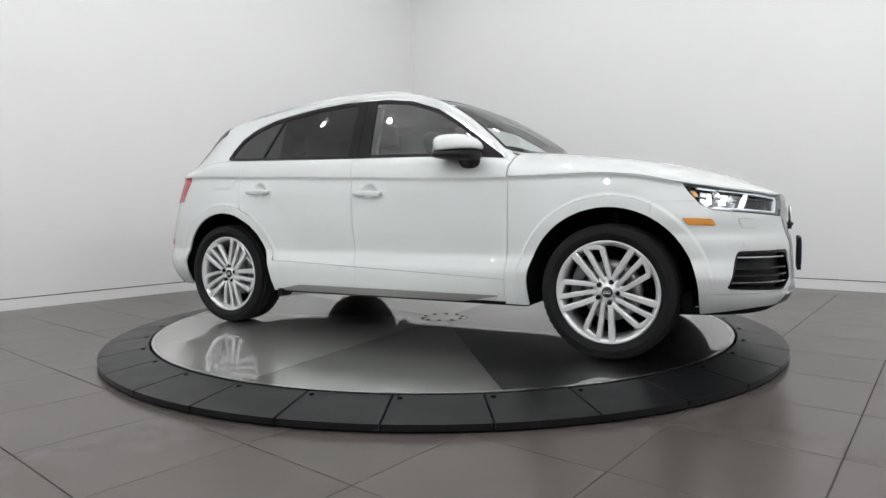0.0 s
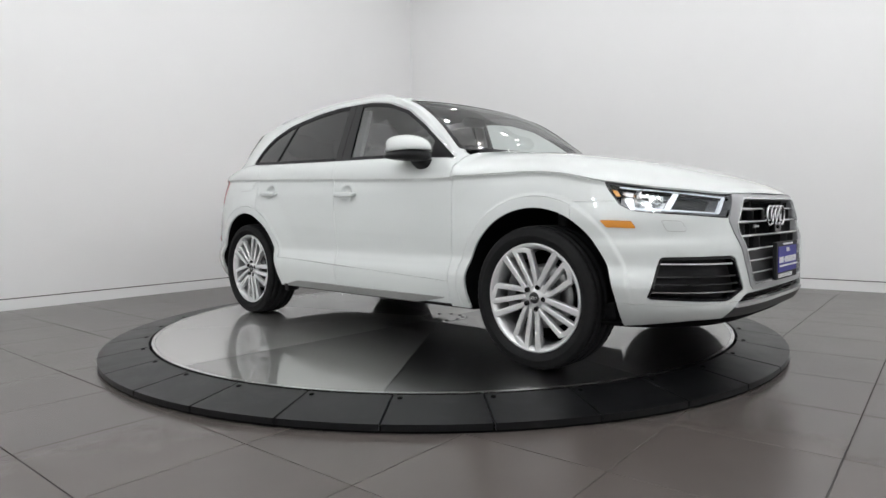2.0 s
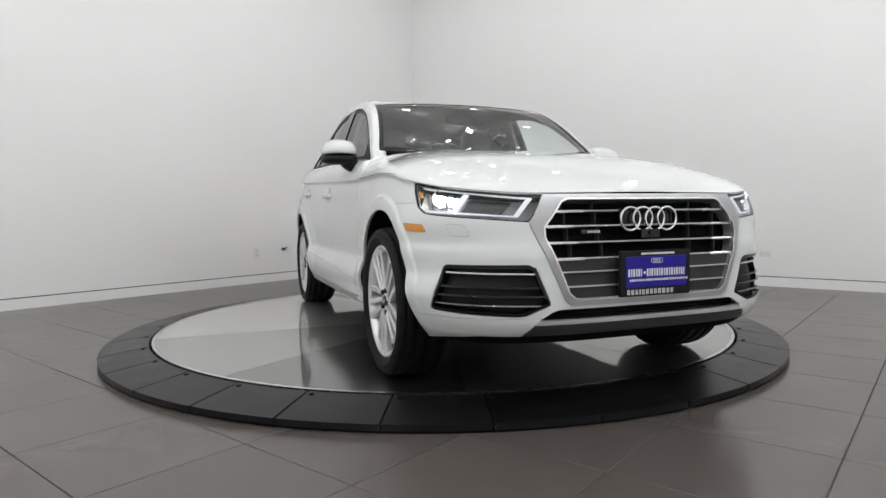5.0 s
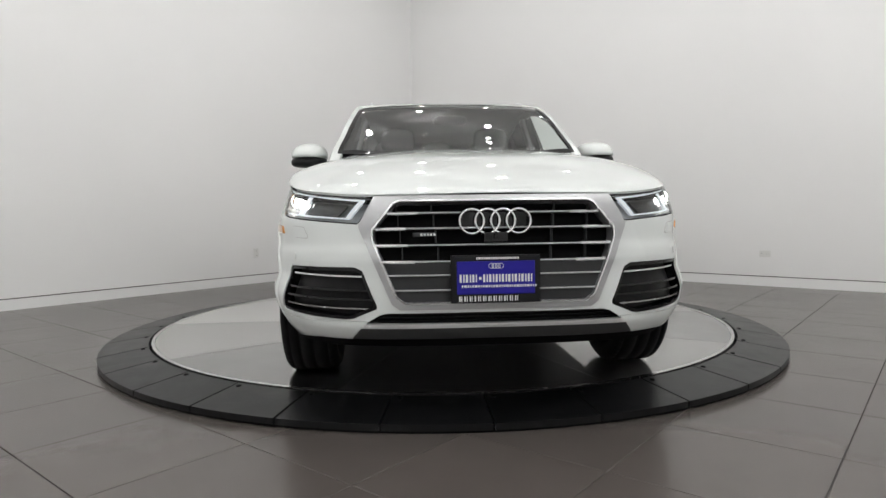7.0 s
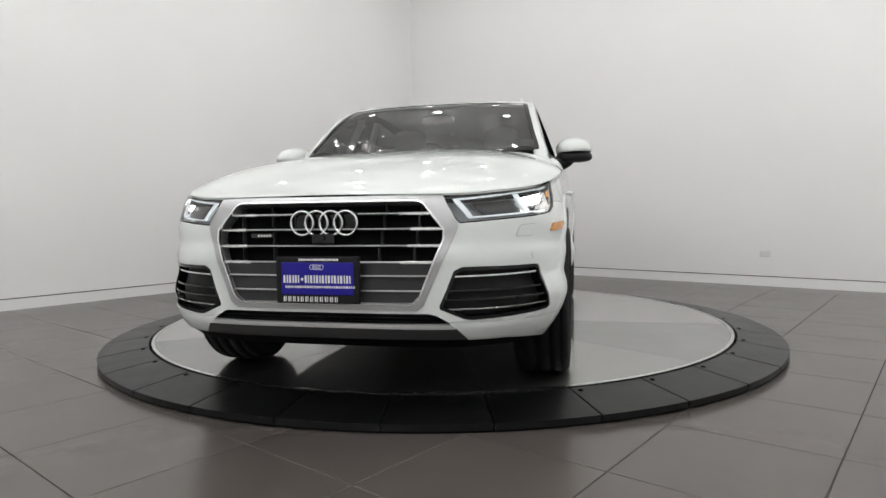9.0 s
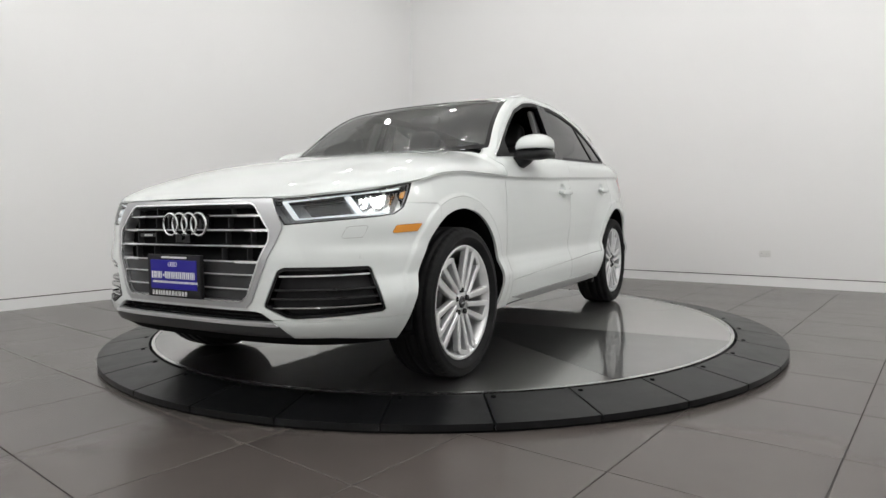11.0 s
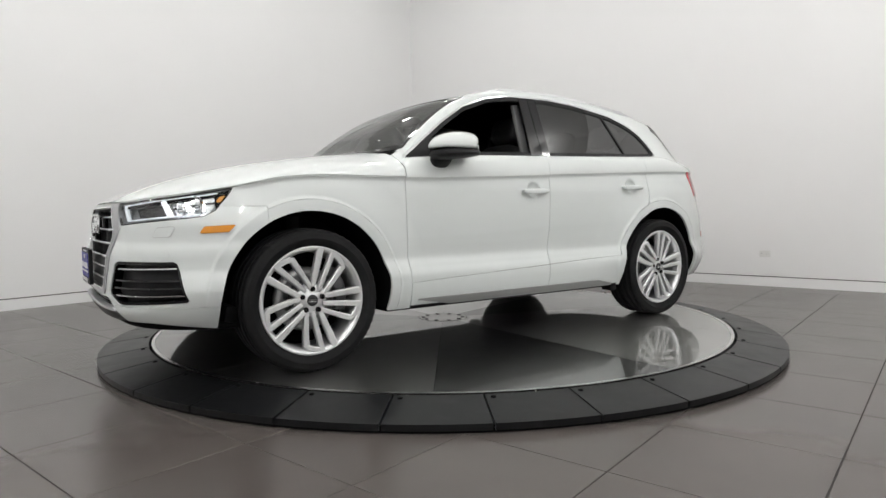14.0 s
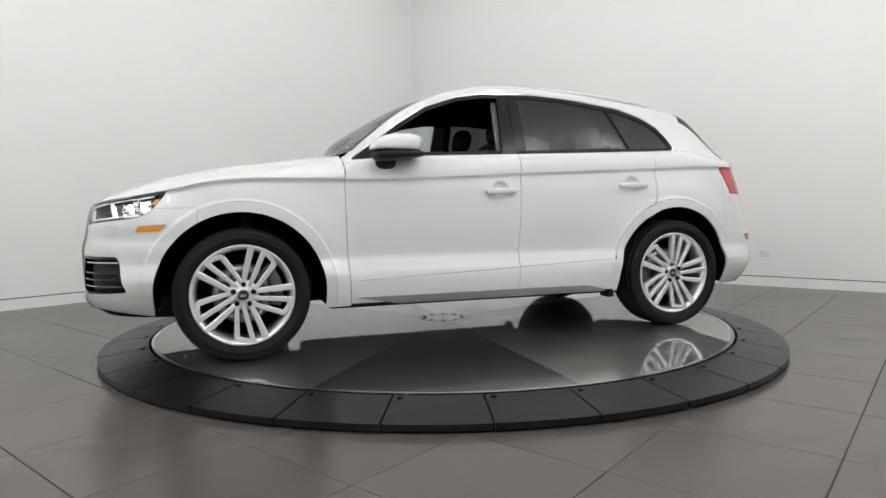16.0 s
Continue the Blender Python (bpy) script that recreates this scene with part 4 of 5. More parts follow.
# headlamps
lamp = cut(LOW, lambda x, y, z: f_lamp(x, y, z))
for sg, flip in SIDES:
    hl = panel("headlight", flip(lamp), LENS, car, "clear headlight lens with light guides", lift=0.0, depth=0.008)
    hl.visible_shadow = False
    panel("lamp_bowl", flip(lamp), BOWL, hl, lift=-0.064, depth=0)
    rim = cut(LOW, lambda x, y, z: f_lamp(x, y, z), lambda x, y, z: -f_lamp(x, y, z) - 0.0035)
    wall = cut(LOW, lambda x, y, z: f_lamp(x, y, z) + 0.001, lambda x, y, z: -f_lamp(x, y, z) - 0.006)
    panel("bowl_wall", flip(wall), BOWL, hl, lift=-0.013, depth=0.053)
    panel("lamp_rim", flip(rim), GLOSSBLACK, hl, lift=-0.003, depth=0.012)
    # light guides: top line, bottom line, two slanted strokes
    inq = lambda poly: cut(LOW, lambda x, y, z: np.where(x > 1.5, poly_sdf(wrap(x, y), z, poly), 1.0))
    for name, poly, m, lift in (
            ("light_guide", [(1.21, 0.902), (1.21, 0.895), (0.535, 0.843), (0.508, 0.849)], DRL, -0.012),
            ("light_guide", [(1.13, 0.806), (1.13, 0.799), (0.585, 0.772), (0.58, 0.779)], DRL, -0.012),
            ("light_guide", [(0.508, 0.849), (0.538, 0.851), (0.605, 0.772), (0.575, 0.772)], DRL, -0.011),
            ("light_guide", [(0.855, 0.866), (0.895, 0.869), (0.965, 0.797), (0.925, 0.795)], DRL, -0.011),
            ("chrome_shelf", [(1.225, 0.897), (1.16, 0.806), (0.97, 0.797), (0.90, 0.868)], CHROME, -0.056),
            ("chrome_shelf", [(0.86, 0.855), (0.92, 0.797), (0.67, 0.785), (0.61, 0.838)], GREYSLAT, -0.036),
            ("turn_signal", [(1.252, 0.897), (1.232, 0.862), (1.204, 0.860), (1.226, 0.896)], AMBERLIT, -0.014)):
        panel(name, flip(inq(poly)), m, hl, lift=lift, depth=0.012)
    for q, z, r in ((1.080, 0.848, 0.034), (0.985, 0.836, 0.025)):
        zz = np.full(len(S), z)
        ox, oy = outline(S, zz)
        i = int(np.argmin(np.abs(wrap(ox, oy) - q) + (ox < 1.5) * 9))
        px, py = ox[i] - 0.036, sg * (oy[i] - 0.030)
        vs, fs = revolve([(r, 0.010), (r, -0.025), (r + 0.003, -0.025), (r + 0.003, 0.010)], 24)
        make("projector_tube", [(px - y, py + x, z + w) for x, y, w in vs], fs, CHROME, hl)
        bm = bmesh.new()
        bmesh.ops.create_uvsphere(bm, u_segments=20, v_segments=10, radius=r * 0.72, matrix=Matrix.Translation((px - 0.005, py, z)) @ Matrix.Diagonal((0.25, 1, 1, 1)))
        part("projector", bm, BEAM, hl, "lit headlight projector", smooth=True)

# ---- upper body ----


def ucut(sheet, *tests):
    for t in tests:
        if not len(sheet[1]):
            return sheet
        V = sheet[0]
        sheet = clip(sheet, t(V[:, 0], V[:, 1], V[:, 2], V[:, 3], V[:, 4]))
    return sheet


DLO = [(0.790, 1.112), (0.443, 1.138), (-0.30, 1.162), (-1.272, 1.198), (-1.455, 1.208), (-1.480, 1.220), (-1.454, 1.286), (-1.397, 1.367), (-1.301, 1.429), (-1.171, 1.472), (-1.101, 1.493), (-0.945, 1.513), (-0.717, 1.540), (-0.443, 1.556),
       (-0.10, 1.549), (0.094, 1.519), (0.303, 1.447), (0.485, 1.335)]
f_dlo = lambda x, y, z, u, e: np.where((u > 0.8) & (u < 2.35), poly_sdf(x, z, DLO), 1.0)
# windscreen: behind a curved base line, before the roof's front edge, inside the pillars
ws_base = lambda y: 0.945 - 0.17 * (np.abs(y) / 0.75) ** 2
ws_top = lambda y: 0.262 - 0.03 * (np.abs(y) / 0.62) ** 2
f_ws = lambda x, y, z, u, e: np.maximum(np.maximum(x - ws_base(y), ws_top(y) - x), np.maximum(np.abs(y) - e + 0.040, 1.9 - u))
rw_top, rw_low = -1.735, -2.08
f_rw = lambda x, y, z, u, e: np.maximum(np.maximum(x - rw_top, rw_low - x), np.maximum(np.abs(y) - e + 0.05, 1.9 - u))
hood_back = lambda y: 0.962 - 0.17 * (np.abs(y) / 0.78) ** 2
hood = ucut(UP, lambda x, y, z, u, e: hood_back(y) - x, lambda x, y, z, u, e: 0.842 - x, lambda x, y, z, u, e: waist_z(x) + 0.0045 - z)
panel("bonnet", both(hood), PAINT, car)
cowl = ucut(UP, lambda x, y, z, u, e: x - hood_back(y) + 0.004, lambda x, y, z, u, e: ws_base(y) - x, lambda x, y, z, u, e: np.abs(y) - 0.735)
panel("cowl", both(cowl), BLACK, car, "black cowl panel below the windscreen", lift=-0.04)
frame_up = ucut(UP, lambda x, y, z, u, e: x - np.maximum(hood_back(y), 0.842) + 0.004, lambda x, y, z, u, e: np.where(np.abs(y) < 0.735, x - ws_base(y), -1.0), lambda x, y, z, u, e: -f_ws(x, y, z, u, e), lambda x, y, z, u, e: -f_rw(x, y, z, u, e),
                lambda x, y, z, u, e: 0.012 - f_dlo(x, y, z, u, e))
door_top = lambda x, y, z, u, e: np.maximum(u - 1.12, np.maximum(x - 0.838, -1.268 - x))
side_frame = ucut(frame_up, lambda x, y, z, u, e: -door_top(x, y, z, u, e))
panel("roof_shell", both(side_frame), PAINT, car, "white roof and pillars")
for sg, flip in SIDES:
    for key, a, b in (("f", 0.838, -0.262), ("r", -0.262, -1.268)):
        sh = ucut(frame_up, door_top, lambda x, y, z, u, e: x - a + GAP, lambda x, y, z, u, e: b + GAP - x)
        panel("door_shoulder", flip(sh), PAINT, doors[key, sg])
    ch = ucut(UP, lambda x, y, z, u, e: f_dlo(x, y, z, u, e) - 0.013, lambda x, y, z, u, e: -f_dlo(x, y, z, u, e) + 0.001)
    panel("window_trim", flip(ch), CHROME, car, "thin chrome window surround", lift=0.003, depth=0.012)
    rub = ucut(UP, lambda x, y, z, u, e: f_dlo(x, y, z, u, e), lambda x, y, z, u, e: -f_dlo(x, y, z, u, e) - 0.020)
    panel("window_rubber", flip(rub), BLACK, car, lift=-0.002, depth=0.02)
    bp = ucut(UP, lambda x, y, z, u, e: f_dlo(x, y, z, u, e), lambda x, y, z, u, e: x + 0.165 + (z - 1.16) * 0.06, lambda x, y, z, u, e: -0.262 + GAP - x)
    panel("door_pillar", flip(bp), GLOSSBLACK, car, lift=-0.001, depth=0.02)
    bp = ucut(UP, lambda x, y, z, u, e: f_dlo(x, y, z, u, e), lambda x, y, z, u, e: x + 0.262 + GAP, lambda x, y, z, u, e: -0.335 - x)
    panel("door_pillar", flip(bp), GLOSSBLACK, car, lift=-0.001, depth=0.02)
    qx = lambda z: -1.128 + (z - 1.19) * 0.40
    dv = ucut(UP, lambda x, y, z, u, e: f_dlo(x, y, z, u, e), lambda x, y, z, u, e: x - qx(z) - 0.007, lambda x, y, z, u, e: qx(z) - 0.007 - x)
    panel("window_divider", flip(dv), BLACK, car, lift=-0.001, depth=0.02)
    tri = ucut(UP, lambda x, y, z, u, e: f_dlo(x, y, z, u, e), lambda x, y, z, u, e: 0.60 - x)
    panel("mirror_base", flip(tri), BLACK, car, lift=-0.001, depth=0.02)
    gl_f = ucut(UP, lambda x, y, z, u, e: f_dlo(x, y, z, u, e) + 0.008, lambda x, y, z, u, e: x - 0.60, lambda x, y, z, u, e: -0.19 - x)
    gl_r = ucut(UP, lambda x, y, z, u, e: f_dlo(x, y, z, u, e) + 0.008, lambda x, y, z, u, e: x + 0.32, lambda x, y, z, u, e: qx(z) - x)
    gl_q = ucut(UP, lambda x, y, z, u, e: f_dlo(x, y, z, u, e) + 0.008, lambda x, y, z, u, e: x - qx(z))
    panes = [("rear_window", gl_r, TINT), ("quarter_window", gl_q, TINT)]
    if sg < 0:
        panes.append(("front_window", gl_f, GLASS))          # the other front window is wound down
    for name, sh, m in panes:
        w = panel(name, flip(sh), m, car, lift=-0.008, depth=0)
        w.visible_shadow = False
ws = panel("windscreen", both(ucut(UP, lambda x, y, z, u, e: f_ws(x, y, z, u, e) - 0.004)), SCREEN, car, "clear windscreen", lift=-0.004, depth=0)
ws.visible_shadow = False
wsb = ucut(UP, f_ws, lambda x, y, z, u, e: -f_ws(x, y, z, u, e) - 0.028, lambda x, y, z, u, e: ws_top(y) + 0.02 - x)
panel("windscreen_band", both(wsb), GLOSSBLACK, car, "black printed windscreen border", lift=-0.001, depth=0.004)
rw = panel("tailgate_window", both(ucut(UP, f_rw)), TINT, car, "dark tailgate window", lift=-0.004, depth=0)
# cabin lining behind roof and pillars
lin = ucut(UP, lambda x, y, z, u, e: x - ws_base(y) - 0.03, lambda x, y, z, u, e: -f_ws(x, y, z, u, e) - 0.01, lambda x, y, z, u, e: -f_rw(x, y, z, u, e) - 0.01, lambda x, y, z, u, e: -f_dlo(x, y, z, u, e) - 0.014)
panel("headliner", both(lin), LINER, car, lift=-0.026, depth=0)

blade = ucut(UP, lambda x, y, z, u, e: x + 1.655, lambda x, y, z, u, e: -2.05 - x, lambda x, y, z, u, e: np.abs(y) - e - 0.03, lambda x, y, z, u, e: e - 0.055 - np.abs(y), lambda x, y, z, u, e: 1.4 - u)
for sg, flip in SIDES:
    panel("spoiler_blade", flip(blade), GLOSSBLACK, car, "black blade beside the tailgate window", lift=0.004, depth=0.006)
note = ucut(UP, lambda x, y, z, u, e: np.abs(x - 0.275) - 0.012, lambda x, y, z, u, e: np.abs(y - 0.555) - 0.045, lambda x, y, z, u, e: 2.0 - u)
panel("windscreen_sticker", note, WHITEINK, car, "small white sticker", lift=-0.002, depth=0.001)

# roof rails
for sg in (1, -1):
    xs = np.linspace(0.03, -1.50, 40)
    i = [int(np.argmin(np.abs(EDGE_TOP[0] - x))) for x in xs]
    M = UP[0].reshape(len(S), -1, 5)
    pts = []
    for n, (x, k) in enumerate(zip(xs, i)):
        j = int(np.argmin(np.abs(M[k, :, 1] - 0.555) + (M[k, :, 3] < 2) * 9))
        e = min(n, len(xs) - 1 - n) / 4
        pts.append((x, sg * 0.555, M[k, j, 2] + 0.032 * min(1, 0.25 + e * 0.75) - 0.012))
    bm = bmesh.new()
    tube(bm, pts, 0.0125, 8)
    part("roof_rail", bm, SATIN, car, "satin silver roof rail", True)


def strut_mesh(name, pts, r, m, parent, label=""):
    bm = bmesh.new()
    tube(bm, pts, r)
    return part(name, bm, m, parent, label, True)


# handles, mirrors, wipers
for sg in (1, -1):
    for key, hx, hz in HANDLES:
        y = float(half_width(np.array([hx]), np.array([hz]))[0])
        bm = bmesh.new()
        rounded_blob(bm, (0.105, 0.013, 0.017), Matrix.Translation((hx, sg * (y + 0.026), hz - 0.008)) @ Matrix.Rotation(0.03, 4, "Y"), 3.2)
        for dx in (-0.085, 0.085):
            rounded_blob(bm, (0.018, 0.022, 0.012), Matrix.Translation((hx + dx, sg * (y + 0.012), hz - 0.008)), 3)
        part("door_handle", bm, PAINT, doors[key, sg], smooth=True)
    # door mirror
    root = new("door_mirror")
    root.parent = car
    m0 = Matrix.Translation((0.535, sg * 0.938, 1.160)) @ Matrix.Rotation(sg * 0.10, 4, "Z")
    bm = bmesh.new()
    rounded_blob(bm, (0.148, 0.108, 0.080), m0 @ pose(0.005, 0, 0.012), 2.4)
    for v in bm.verts:
        q = m0.inverted() @ v.co
        q.x *= 1.15 if q.x > 0 else 0.85
        q.x -= 0.5 * max(q.z - 0.01, 0)
        q.z = max(q.z, -0.006) if q.z < 0 else q.z
        v.co = m0 @ q
    part("mirror_cap", bm, PAINT, root, "white mirror cap", True)
    bm = bmesh.new()
    rounded_blob(bm, (0.152, 0.110, 0.040), m0 @ pose(0.006, 0, -0.036), 2.8)
    for v in bm.verts:                       # the underside rises towards the glass
        q = m0.inverted() @ v.co
        if q.z < -0.02:
            q.z += (-0.02 - q.z) * 0.5 * min(1, max(0, 0.5 - 4 * q.x))
        v.co = m0 @ q
    part("mirror_shell", bm, BLACK, root, "black lower mirror housing", True)
    bm = bmesh.new()
    rounded_blob(bm, (0.060, 0.085, 0.040), Matrix.Translation((0.60, sg * 0.868, 1.088)) @ Matrix.Rotation(sg * 0.5, 4, "X"), 2.6)
    part("mirror_foot", bm, BLACK, root, "black mirror foot", True)
    bm = bmesh.new()
    soft_box(bm, (0.004, 0.17, 0.055), m0 @ pose(-0.098, 0, -0.012), 0.001, 1)
    part("mirror_glass", bm, CHROME, root)

# ---- wheels ----


def wheel(hx, sg, phase):
    root = new("wheel")
    root.parent = car
    out = 0.931 if hx > 0 else 0.902
    flip = 1 if sg > 0 else -1
    P = lambda v: (v[0], flip * v[1], v[2])

    def add(name, vs, fs, m, par=root, label="", smooth=True):
        return make(name, [P(v) for v in vs], fs if flip > 0 else [f[::-1] for f in fs], m, par, label, smooth)
    # tyre section: width 0.255, squashed shoulders, tread grooves
    prof = [(0.262, -0.205), (0.300, -0.252), (0.335, -0.250), (0.356, -0.232), (0.361, -0.215), (0.353, -0.213), (0.353, -0.203), (0.362, -0.201), (0.363, -0.150), (0.354, -0.148), (0.354, -0.136),
            (0.363, -0.134), (0.363, -0.090), (0.354, -0.088), (0.354, -0.076), (0.362, -0.074), (0.361, -0.040), (0.353, -0.038), (0.353, -0.030), (0.360, -0.028), (0.354, -0.012), (0.342, -0.001), (0.334, 0.001), (0.315, 0.002),
            (0.313, 0.0035), (0.309, 0.002), (0.290, -0.006), (0.277, -0.018), (0.262, -0.030)]
    vs, fs = revolve(prof, 168)
    for i, (x, y, z) in enumerate(vs):
        if (i // len(prof)) % 3 == 0 and i % len(prof) in (3, 4, 19, 20):
            k = 1 - 0.0035 / math.hypot(x, z)
            vs[i] = (x * k, y, z * k)
    tyre = add("tyre", vs, fs, RUBBER, label="black road tyre")
    # rim barrel and lip
    prof = [(0.262, -0.018), (0.272, -0.014), (0.276, -0.020), (0.274, -0.030), (0.258, -0.05), (0.245, -0.20), (0.240, -0.20), (0.243, -0.055), (0.250, -0.030)]
    vs, fs = revolve(prof, 80)
    add("rim", vs, fs, ALLOY, label="silver alloy rim")
    # spokes: five groups of three, the third hooked at the rim
    rad = math.radians

    def spoke(pts, w0, w1, d0, d1):
        vs, fs = [], []
        n = len(pts)
        for i, (r, a) in enumerate(pts):
            t = i / (n - 1)
            w, dep = (w0 + (w1 - w0) * t) / 2, d0 + (d1 - d0) * t
            c = Vector((-flip * r * math.sin(a), 0, r * math.cos(a)))
            pr, pa = pts[max(0, i - 1)]
            nr, na = pts[min(n - 1, i + 1)]
            dirv = (Vector((-flip * nr * math.sin(na), 0, nr * math.cos(na))) - Vector((-flip * pr * math.sin(pa), 0, pr * math.cos(pa)))).normalized()
            s = Vector((dirv.z, 0, -dirv.x))
            y = dep
            for q, dy in ((-1, -0.030), (-1, -0.004), (-0.65, 0.0), (0.65, 0.0), (1, -0.004), (1, -0.030)):
                p = c + s * (w * q)
                vs.append((p.x, y + dy, p.z))
        for i in range(n - 1):
            for k in range(6):
                l = (k + 1) % 6
                fs.append((i * 6 + k, i * 6 + l, i * 6 + 6 + l, i * 6 + 6 + k))
        fs += [tuple(range(6)), tuple(range(n * 6 - 1, n * 6 - 7, -1))]
        return vs, fs
    TW = rad(phase)
    for g in range(5):
        a = TW + rad(72 * g)
        vs, fs = spoke([(0.058, a - rad(2)), (0.10, a + rad(3)), (0.18, a + rad(6.5)), (0.264, a + rad(8))], 0.024, 0.037, -0.027, -0.017)
        add("spoke", vs, fs, ALLOY, smooth=False)
        vs, fs = spoke([(0.058, a + rad(35)), (0.10, a + rad(28.5)), (0.18, a + rad(25)), (0.264, a + rad(23.5))], 0.022, 0.030, -0.027, -0.017)
        add("spoke", vs, fs, ALLOY, smooth=False)
        vs, fs = spoke([(0.062, a + rad(64)), (0.10, a + rad(54)), (0.17, a + rad(46.5)), (0.226, a + rad(43.5))], 0.022, 0.031, -0.027, -0.020)
        add("spoke", vs, fs, ALLOY, smooth=False)
        vs, fs = spoke([(0.2255, a + rad(46)), (0.238, a + rad(41)), (0.249, a + rad(33)), (0.258, a + rad(24))], 0.023, 0.030, -0.0195, -0.0175)
        add("spoke_bridge", vs, fs, ALLOY, smooth=False)
    vs, fs = revolve([(0.0005, -0.030), (0.034, -0.030), (0.040, -0.036), (0.078, -0.038), (0.084, -0.050), (0.084, -0.075), (0.0005, -0.075)], 40)
    add("hub", vs, fs, ALLOY)
    vs, fs = revolve([(0.0005, -0.024), (0.024, -0.024), (0.029, -0.028), (0.030, -0.034), (0.0005, -0.034)], 28)
    cap = add("centre_cap", vs, fs, GREYSLAT, label="grey centre cap")
    bm = bmesh.new()
    for k in range(4):
        tube(bm, [P(((k - 1.5) * 0.009 + 0.0068 * math.cos(t), -0.0235, 0.0068 * math.sin(t))) for t in np.linspace(0, 2 * math.pi, 16, endpoint=False)], 0.0011, 5, True)
    part("cap_mark", bm, CHROME, cap)
    for g in range(5):
        a = TW + rad(72 * g)
        bm = bmesh.new()
        disc_bm(bm, 0.0155, 0.0130, 0.020, Matrix.Translation(P((-flip * 0.056 * math.sin(a), -0.035, 0.058 * math.cos(a)))) @ Matrix.Rotation(-flip * math.pi / 2, 4, "X"), 12)
        part("wheel_bolt", bm, GLOSSBLACK, root)
    vs, fs = revolve([(0.095, -0.125), (0.165, -0.125), (0.165, -0.150), (0.095, -0.150)], 48)
    add("brake_disc", vs, fs, DISCMETAL)
    vs, fs = revolve([(0.001, -0.09), (0.09, -0.10), (0.095, -0.15), (0.001, -0.15)], 32)
    add("brake_hat", vs, fs, DARKALLOY)
    vs, fs = revolve([(0.001, -0.19), (0.244, -0.19), (0.244, -0.20), (0.001, -0.20)], 32)
    add("dust_shield", vs, fs, LINER)
    bm = bmesh.new()
    for t in np.linspace(-0.42, 0.42, 5):
        soft_box(bm, (0.06, 0.075, 0.07), Matrix.Rotation((math.pi if hx > 0 else 0) * 1.0 + t * 1.1 + 0.25, 4, "Y") @ Matrix.Translation((0.185, flip * -0.125, 0)), 0.012)
    part("brake_caliper", bm, DARKALLOY, root)
    root.matrix_local = Matrix.Translation((hx, sg * out, HUB_Z))


# how far each wheel has rolled, in degrees
WHEEL_PHASE = {(True, 1): 2.5, (True, -1): 22.0, (False, 1): -9.0, (False, -1): 4.0}
for hx in (HUB_F, HUB_R):
    for sg in (1, -1):
        wheel(hx, sg, WHEEL_PHASE[hx > 0, sg])

# wheel wells and underbody


def skin_y(x, z):
    """Half width of the outer skin at a place beside a wheel."""
    zz = np.full(len(S), z)
    ox, oy = outline(S, zz)
    return float(oy[int(np.argmin(np.abs(ox - x)))])


for hx in (HUB_F, HUB_R):
    for sg in (1, -1):
        vs, fs = [], []
        n = 28
        for i in range(n + 1):
            a = math.pi * i / n * 1.12 - 0.06 * math.pi
            wx, wz = hx + 0.457 * math.cos(a), HUB_Z + 0.457 * math.sin(a)
            for y in (0.50, skin_y(wx, wz) - 0.013):
                vs.append((wx, sg * y, wz))
        for i in range(n):
            f = (2 * i, 2 * i + 1, 2 * i + 3, 2 * i + 2)
            fs.append(f if sg < 0 else f[::-1])
        nb = len(vs)
        vs.append((hx, sg * 0.50, HUB_Z - 0.05))
        fs += [(nb, 2 * i, 2 * i + 2) for i in range(n)]
        make("wheel_well", vs, fs, LINER, car)
        strut_mesh("suspension_arm", [(hx, sg * 0.42, 0.27), (hx + 0.02, sg * 0.74, 0.30)], 0.03, DARKALLOY, car)
        strut_mesh("spring_strut", [(hx - 0.02, sg * 0.60, 0.36), (hx - 0.04, sg * 0.56, 0.78)], 0.035, DARKALLOY, car)
bm = bmesh.new()
soft_box(bm, (1.86, 1.60, 0.05), Matrix.Translation((0, 0, 0.265)), 0.02)
soft_box(bm, (4.1, 0.95, 0.06), Matrix.Translation((-0.02, 0, 0.28)), 0.02)
part("underbody", bm, LINER, car)
bm = bmesh.new()
soft_box(bm, (1.75, 0.05, 0.05), Matrix.Translation((-0.02, 0.775, 0.270)), 0.015)
soft_box(bm, (1.75, 0.05, 0.05), Matrix.Translation((-0.02, -0.775, 0.270)), 0.015)
part("sill_rail", bm, BLACK, car)
# mud flaps behind and before the wheels
for sg in (1, -1):
    bm = bmesh.new()
    soft_box(bm, (0.05, 0.10, 0.10), Matrix.Translation((-0.93, sg * 0.80, 0.265)), 0.015)
    part("jacking_block", bm, BLACK, car)
    bm = bmesh.new()
    soft_box(bm, (0.06, 0.18, 0.08), Matrix.Translation((1.80, sg * 0.765, 0.325)) @ Matrix.Rotation(-0.2, 4, "Y"), 0.02)
    part("air_deflector", bm, LINER, car)

# ---- cabin ----
bm = bmesh.new()
soft_box(bm, (2.9, 1.40, 0.06), Matrix.Translation((-0.6, 0, 0.40)), 0.02)
part("cabin_floor", bm, LINER, car)


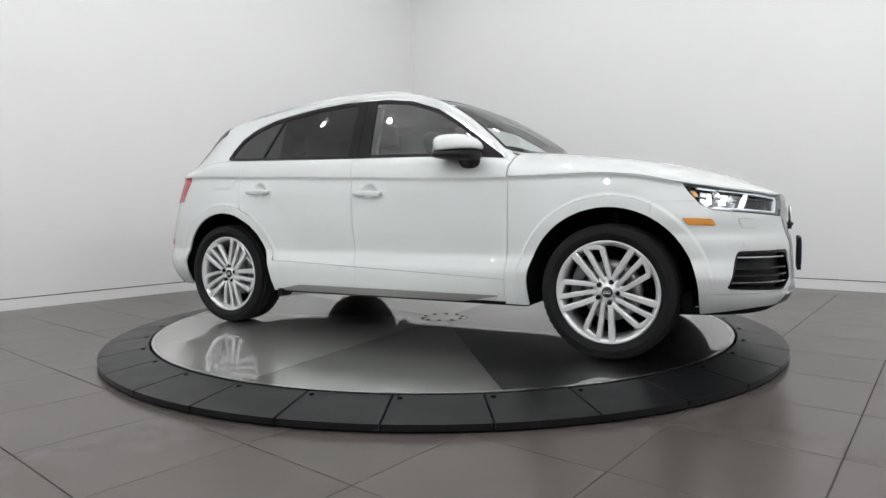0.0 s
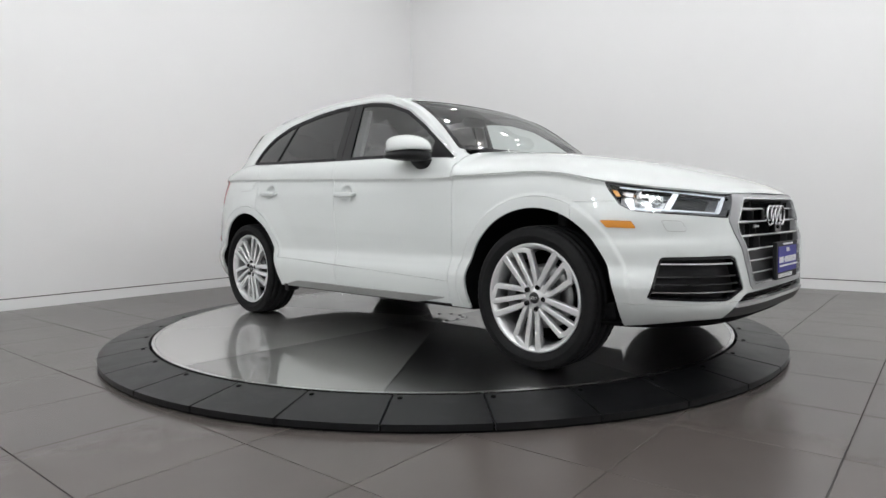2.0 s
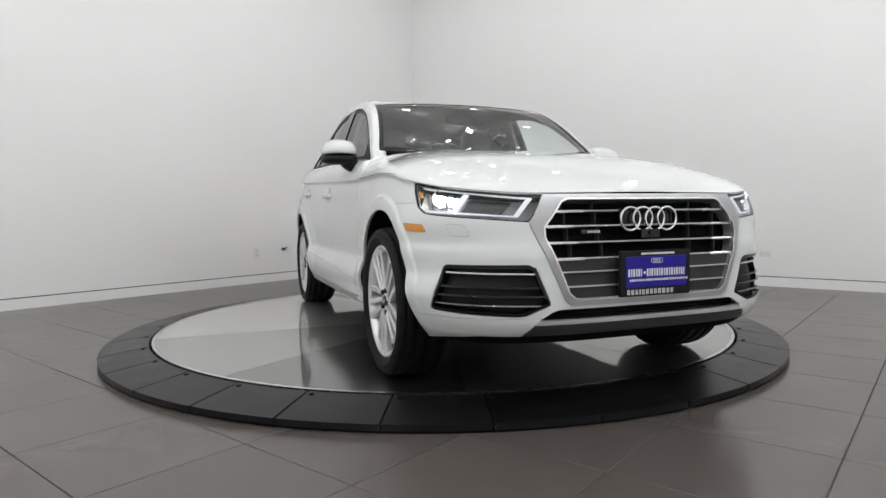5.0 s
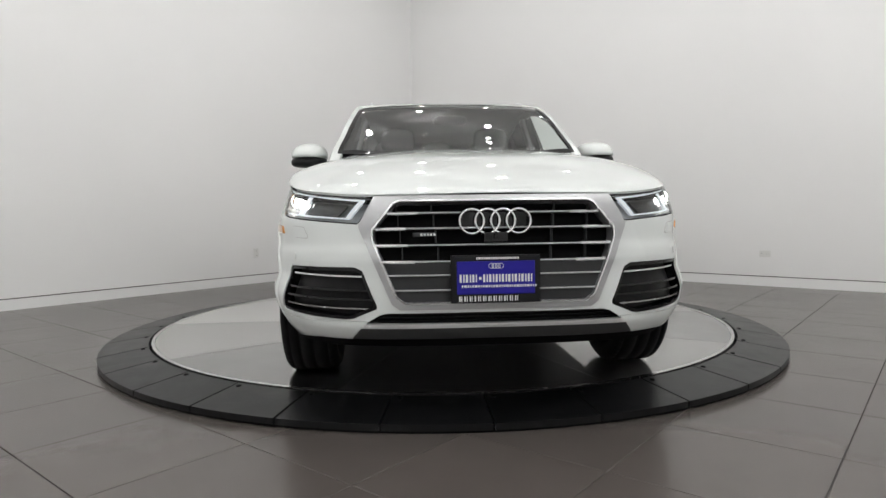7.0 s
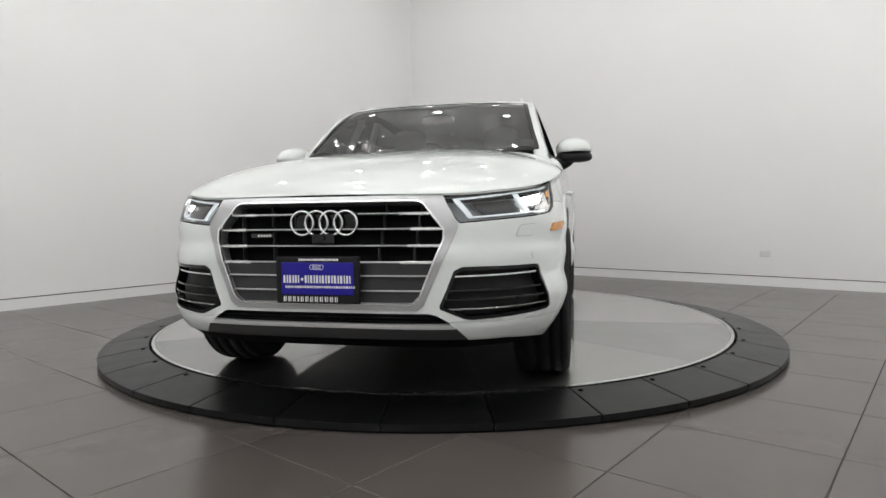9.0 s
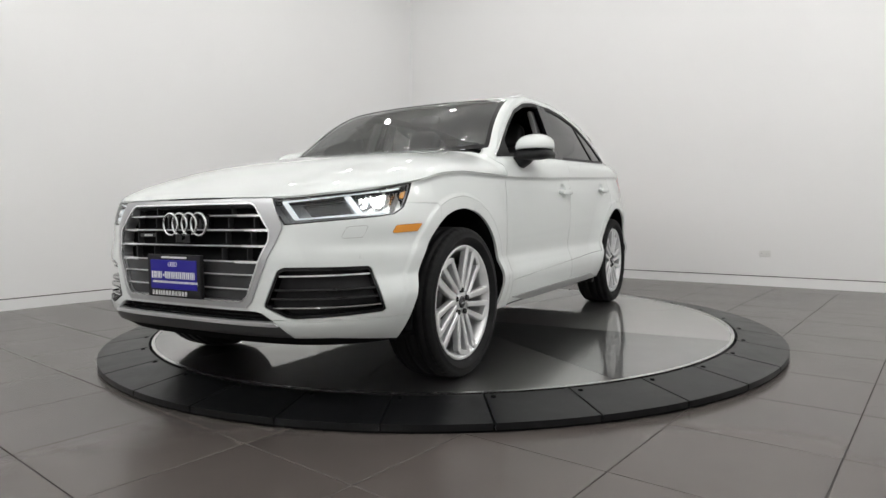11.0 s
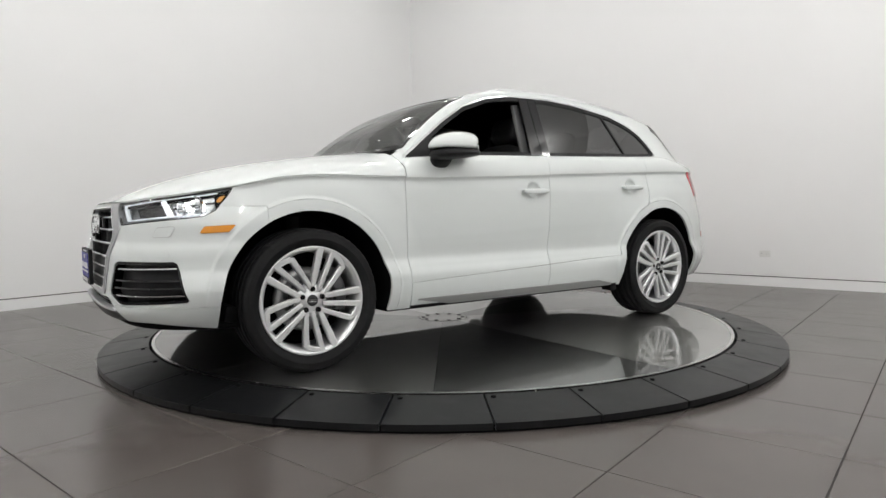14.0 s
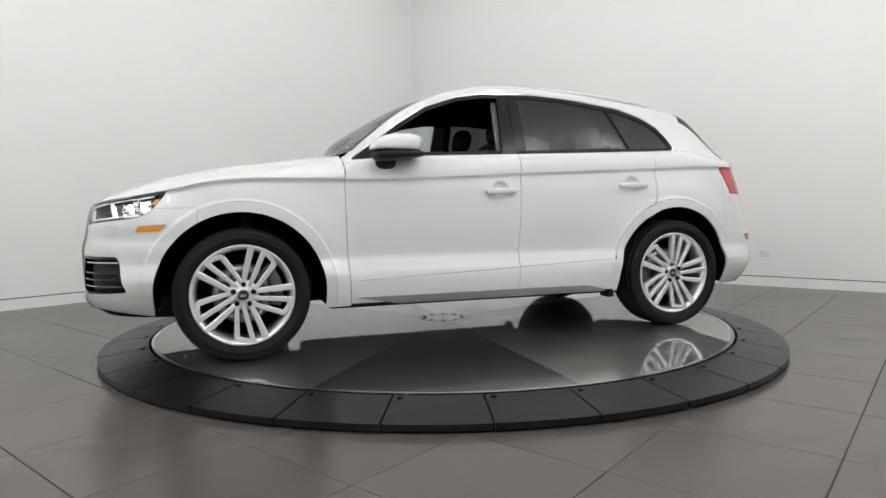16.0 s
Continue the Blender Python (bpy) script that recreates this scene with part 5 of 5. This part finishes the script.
def seat(x, y, wide, high=0.62):
    root = new("seat")
    root.parent = car
    bm = bmesh.new()
    rounded_blob(bm, (0.27, wide / 2, 0.10), Matrix.Translation((x + 0.10, y, 0.66)), 3.2)
    part("cushion", bm, SEAT, root, smooth=True)
    bm = bmesh.new()
    rounded_blob(bm, (0.075, wide / 2, high / 2), Matrix.Translation((x - 0.22, y, 0.66 + high / 2)) @ Matrix.Rotation(-0.30, 4, "Y"), 3.4)
    part("backrest", bm, SEAT, root, smooth=True)
    return root


def headrest(root, x, y):
    bm = bmesh.new()
    rounded_blob(bm, (0.055, 0.135, 0.095), Matrix.Translation((x - 0.345, y, 1.365)) @ Matrix.Rotation(-0.2, 4, "Y"), 3.0)
    part("headrest", bm, SEAT, root, smooth=True)
    for d in (-0.05, 0.05):
        strut_mesh("headrest_post", [(x - 0.33, y + d, 1.20), (x - 0.345, y + d, 1.33)], 0.007, CHROME, root)


for y in (0.37, -0.37):
    r = seat(0.02, y, 0.52)
    headrest(r, 0.02, y)
r = seat(-0.92, 0, 1.32, 0.56)
for y in (0.45, 0, -0.45):
    headrest(r, -0.92, y)
bm = bmesh.new()
rounded_blob(bm, (0.22, 0.72, 0.17), Matrix.Translation((0.66, 0, 0.93)), 3.6)
part("dashboard", bm, DASH, car, smooth=True)
bm = bmesh.new()
soft_box(bm, (0.02, 0.22, 0.13), Matrix.Translation((0.50, 0, 1.13)) @ Matrix.Rotation(-0.2, 4, "Y"), 0.008)
part("dash_screen", bm, GLOSSBLACK, car)
bm = bmesh.new()
sw = Matrix.Translation((0.40, 0.37, 0.99)) @ Matrix.Rotation(math.radians(65), 4, "Y")
tube(bm, [sw @ Vector((0.185 * math.cos(a), 0.185 * math.sin(a), 0)) for a in np.linspace(0, 2 * math.pi, 36, endpoint=False)], 0.016, 8, True)
soft_box(bm, (0.05, 0.36, 0.025), sw, 0.01)
part("steering_wheel", bm, SEAT, car, smooth=True)
bm = bmesh.new()
rounded_blob(bm, (0.02, 0.12, 0.035), Matrix.Translation((0.25, 0, 1.44)), 3)
part("rear_view_mirror", bm, BLACK, car, smooth=True)

for sg in (1, -1):
    bm = bmesh.new()
    soft_box(bm, (0.085, 0.03, 0.42), Matrix.Translation((-0.215, sg * 0.665, 1.31)) @ Matrix.Rotation(sg * 0.30, 4, "X"), 0.012)
    part("pillar_trim", bm, HEADLINER, car, "grey inner pillar trim")

# ---- what moves: deck and car turn together about the deck's axis ----
TIMES = [0, 0.5, 1, 1.5, 2, 2.5, 3, 3.5, 4, 6.5, 7, 7.5, 8, 8.5, 9, 11.5, 12, 12.5, 13, 13.5, 14, 14.5, 15, 15.5, 16]
TURNS = [-28.45, -31.31, -35.22, -39.51, -43.81, -48.05, -52.31, -56.63, -60.92, -81.81, -86.00, -90.17, -94.37, -98.60, -102.87, -124.43, -128.66, -132.89, -137.08, -141.20, -145.32, -149.44, -153.53, -157.62, -161.70]
CAR_X, CAR_Y = 0.0413, 0.048
lay_tiles()


def motions():
    ts = [k * 0.5 for k in range(33)]
    an = pchip(np.array(ts), TIMES, TURNS)
    walk(deck, [(t, pose(0, 0, DECK, 0, 0, a)) for t, a in zip(ts, an)])
    walk(car, [(t, pose(0, 0, DECK + 0.001, 0, 0, a) @ pose(CAR_X, CAR_Y, 0)) for t, a in zip(ts, an)])


motions()
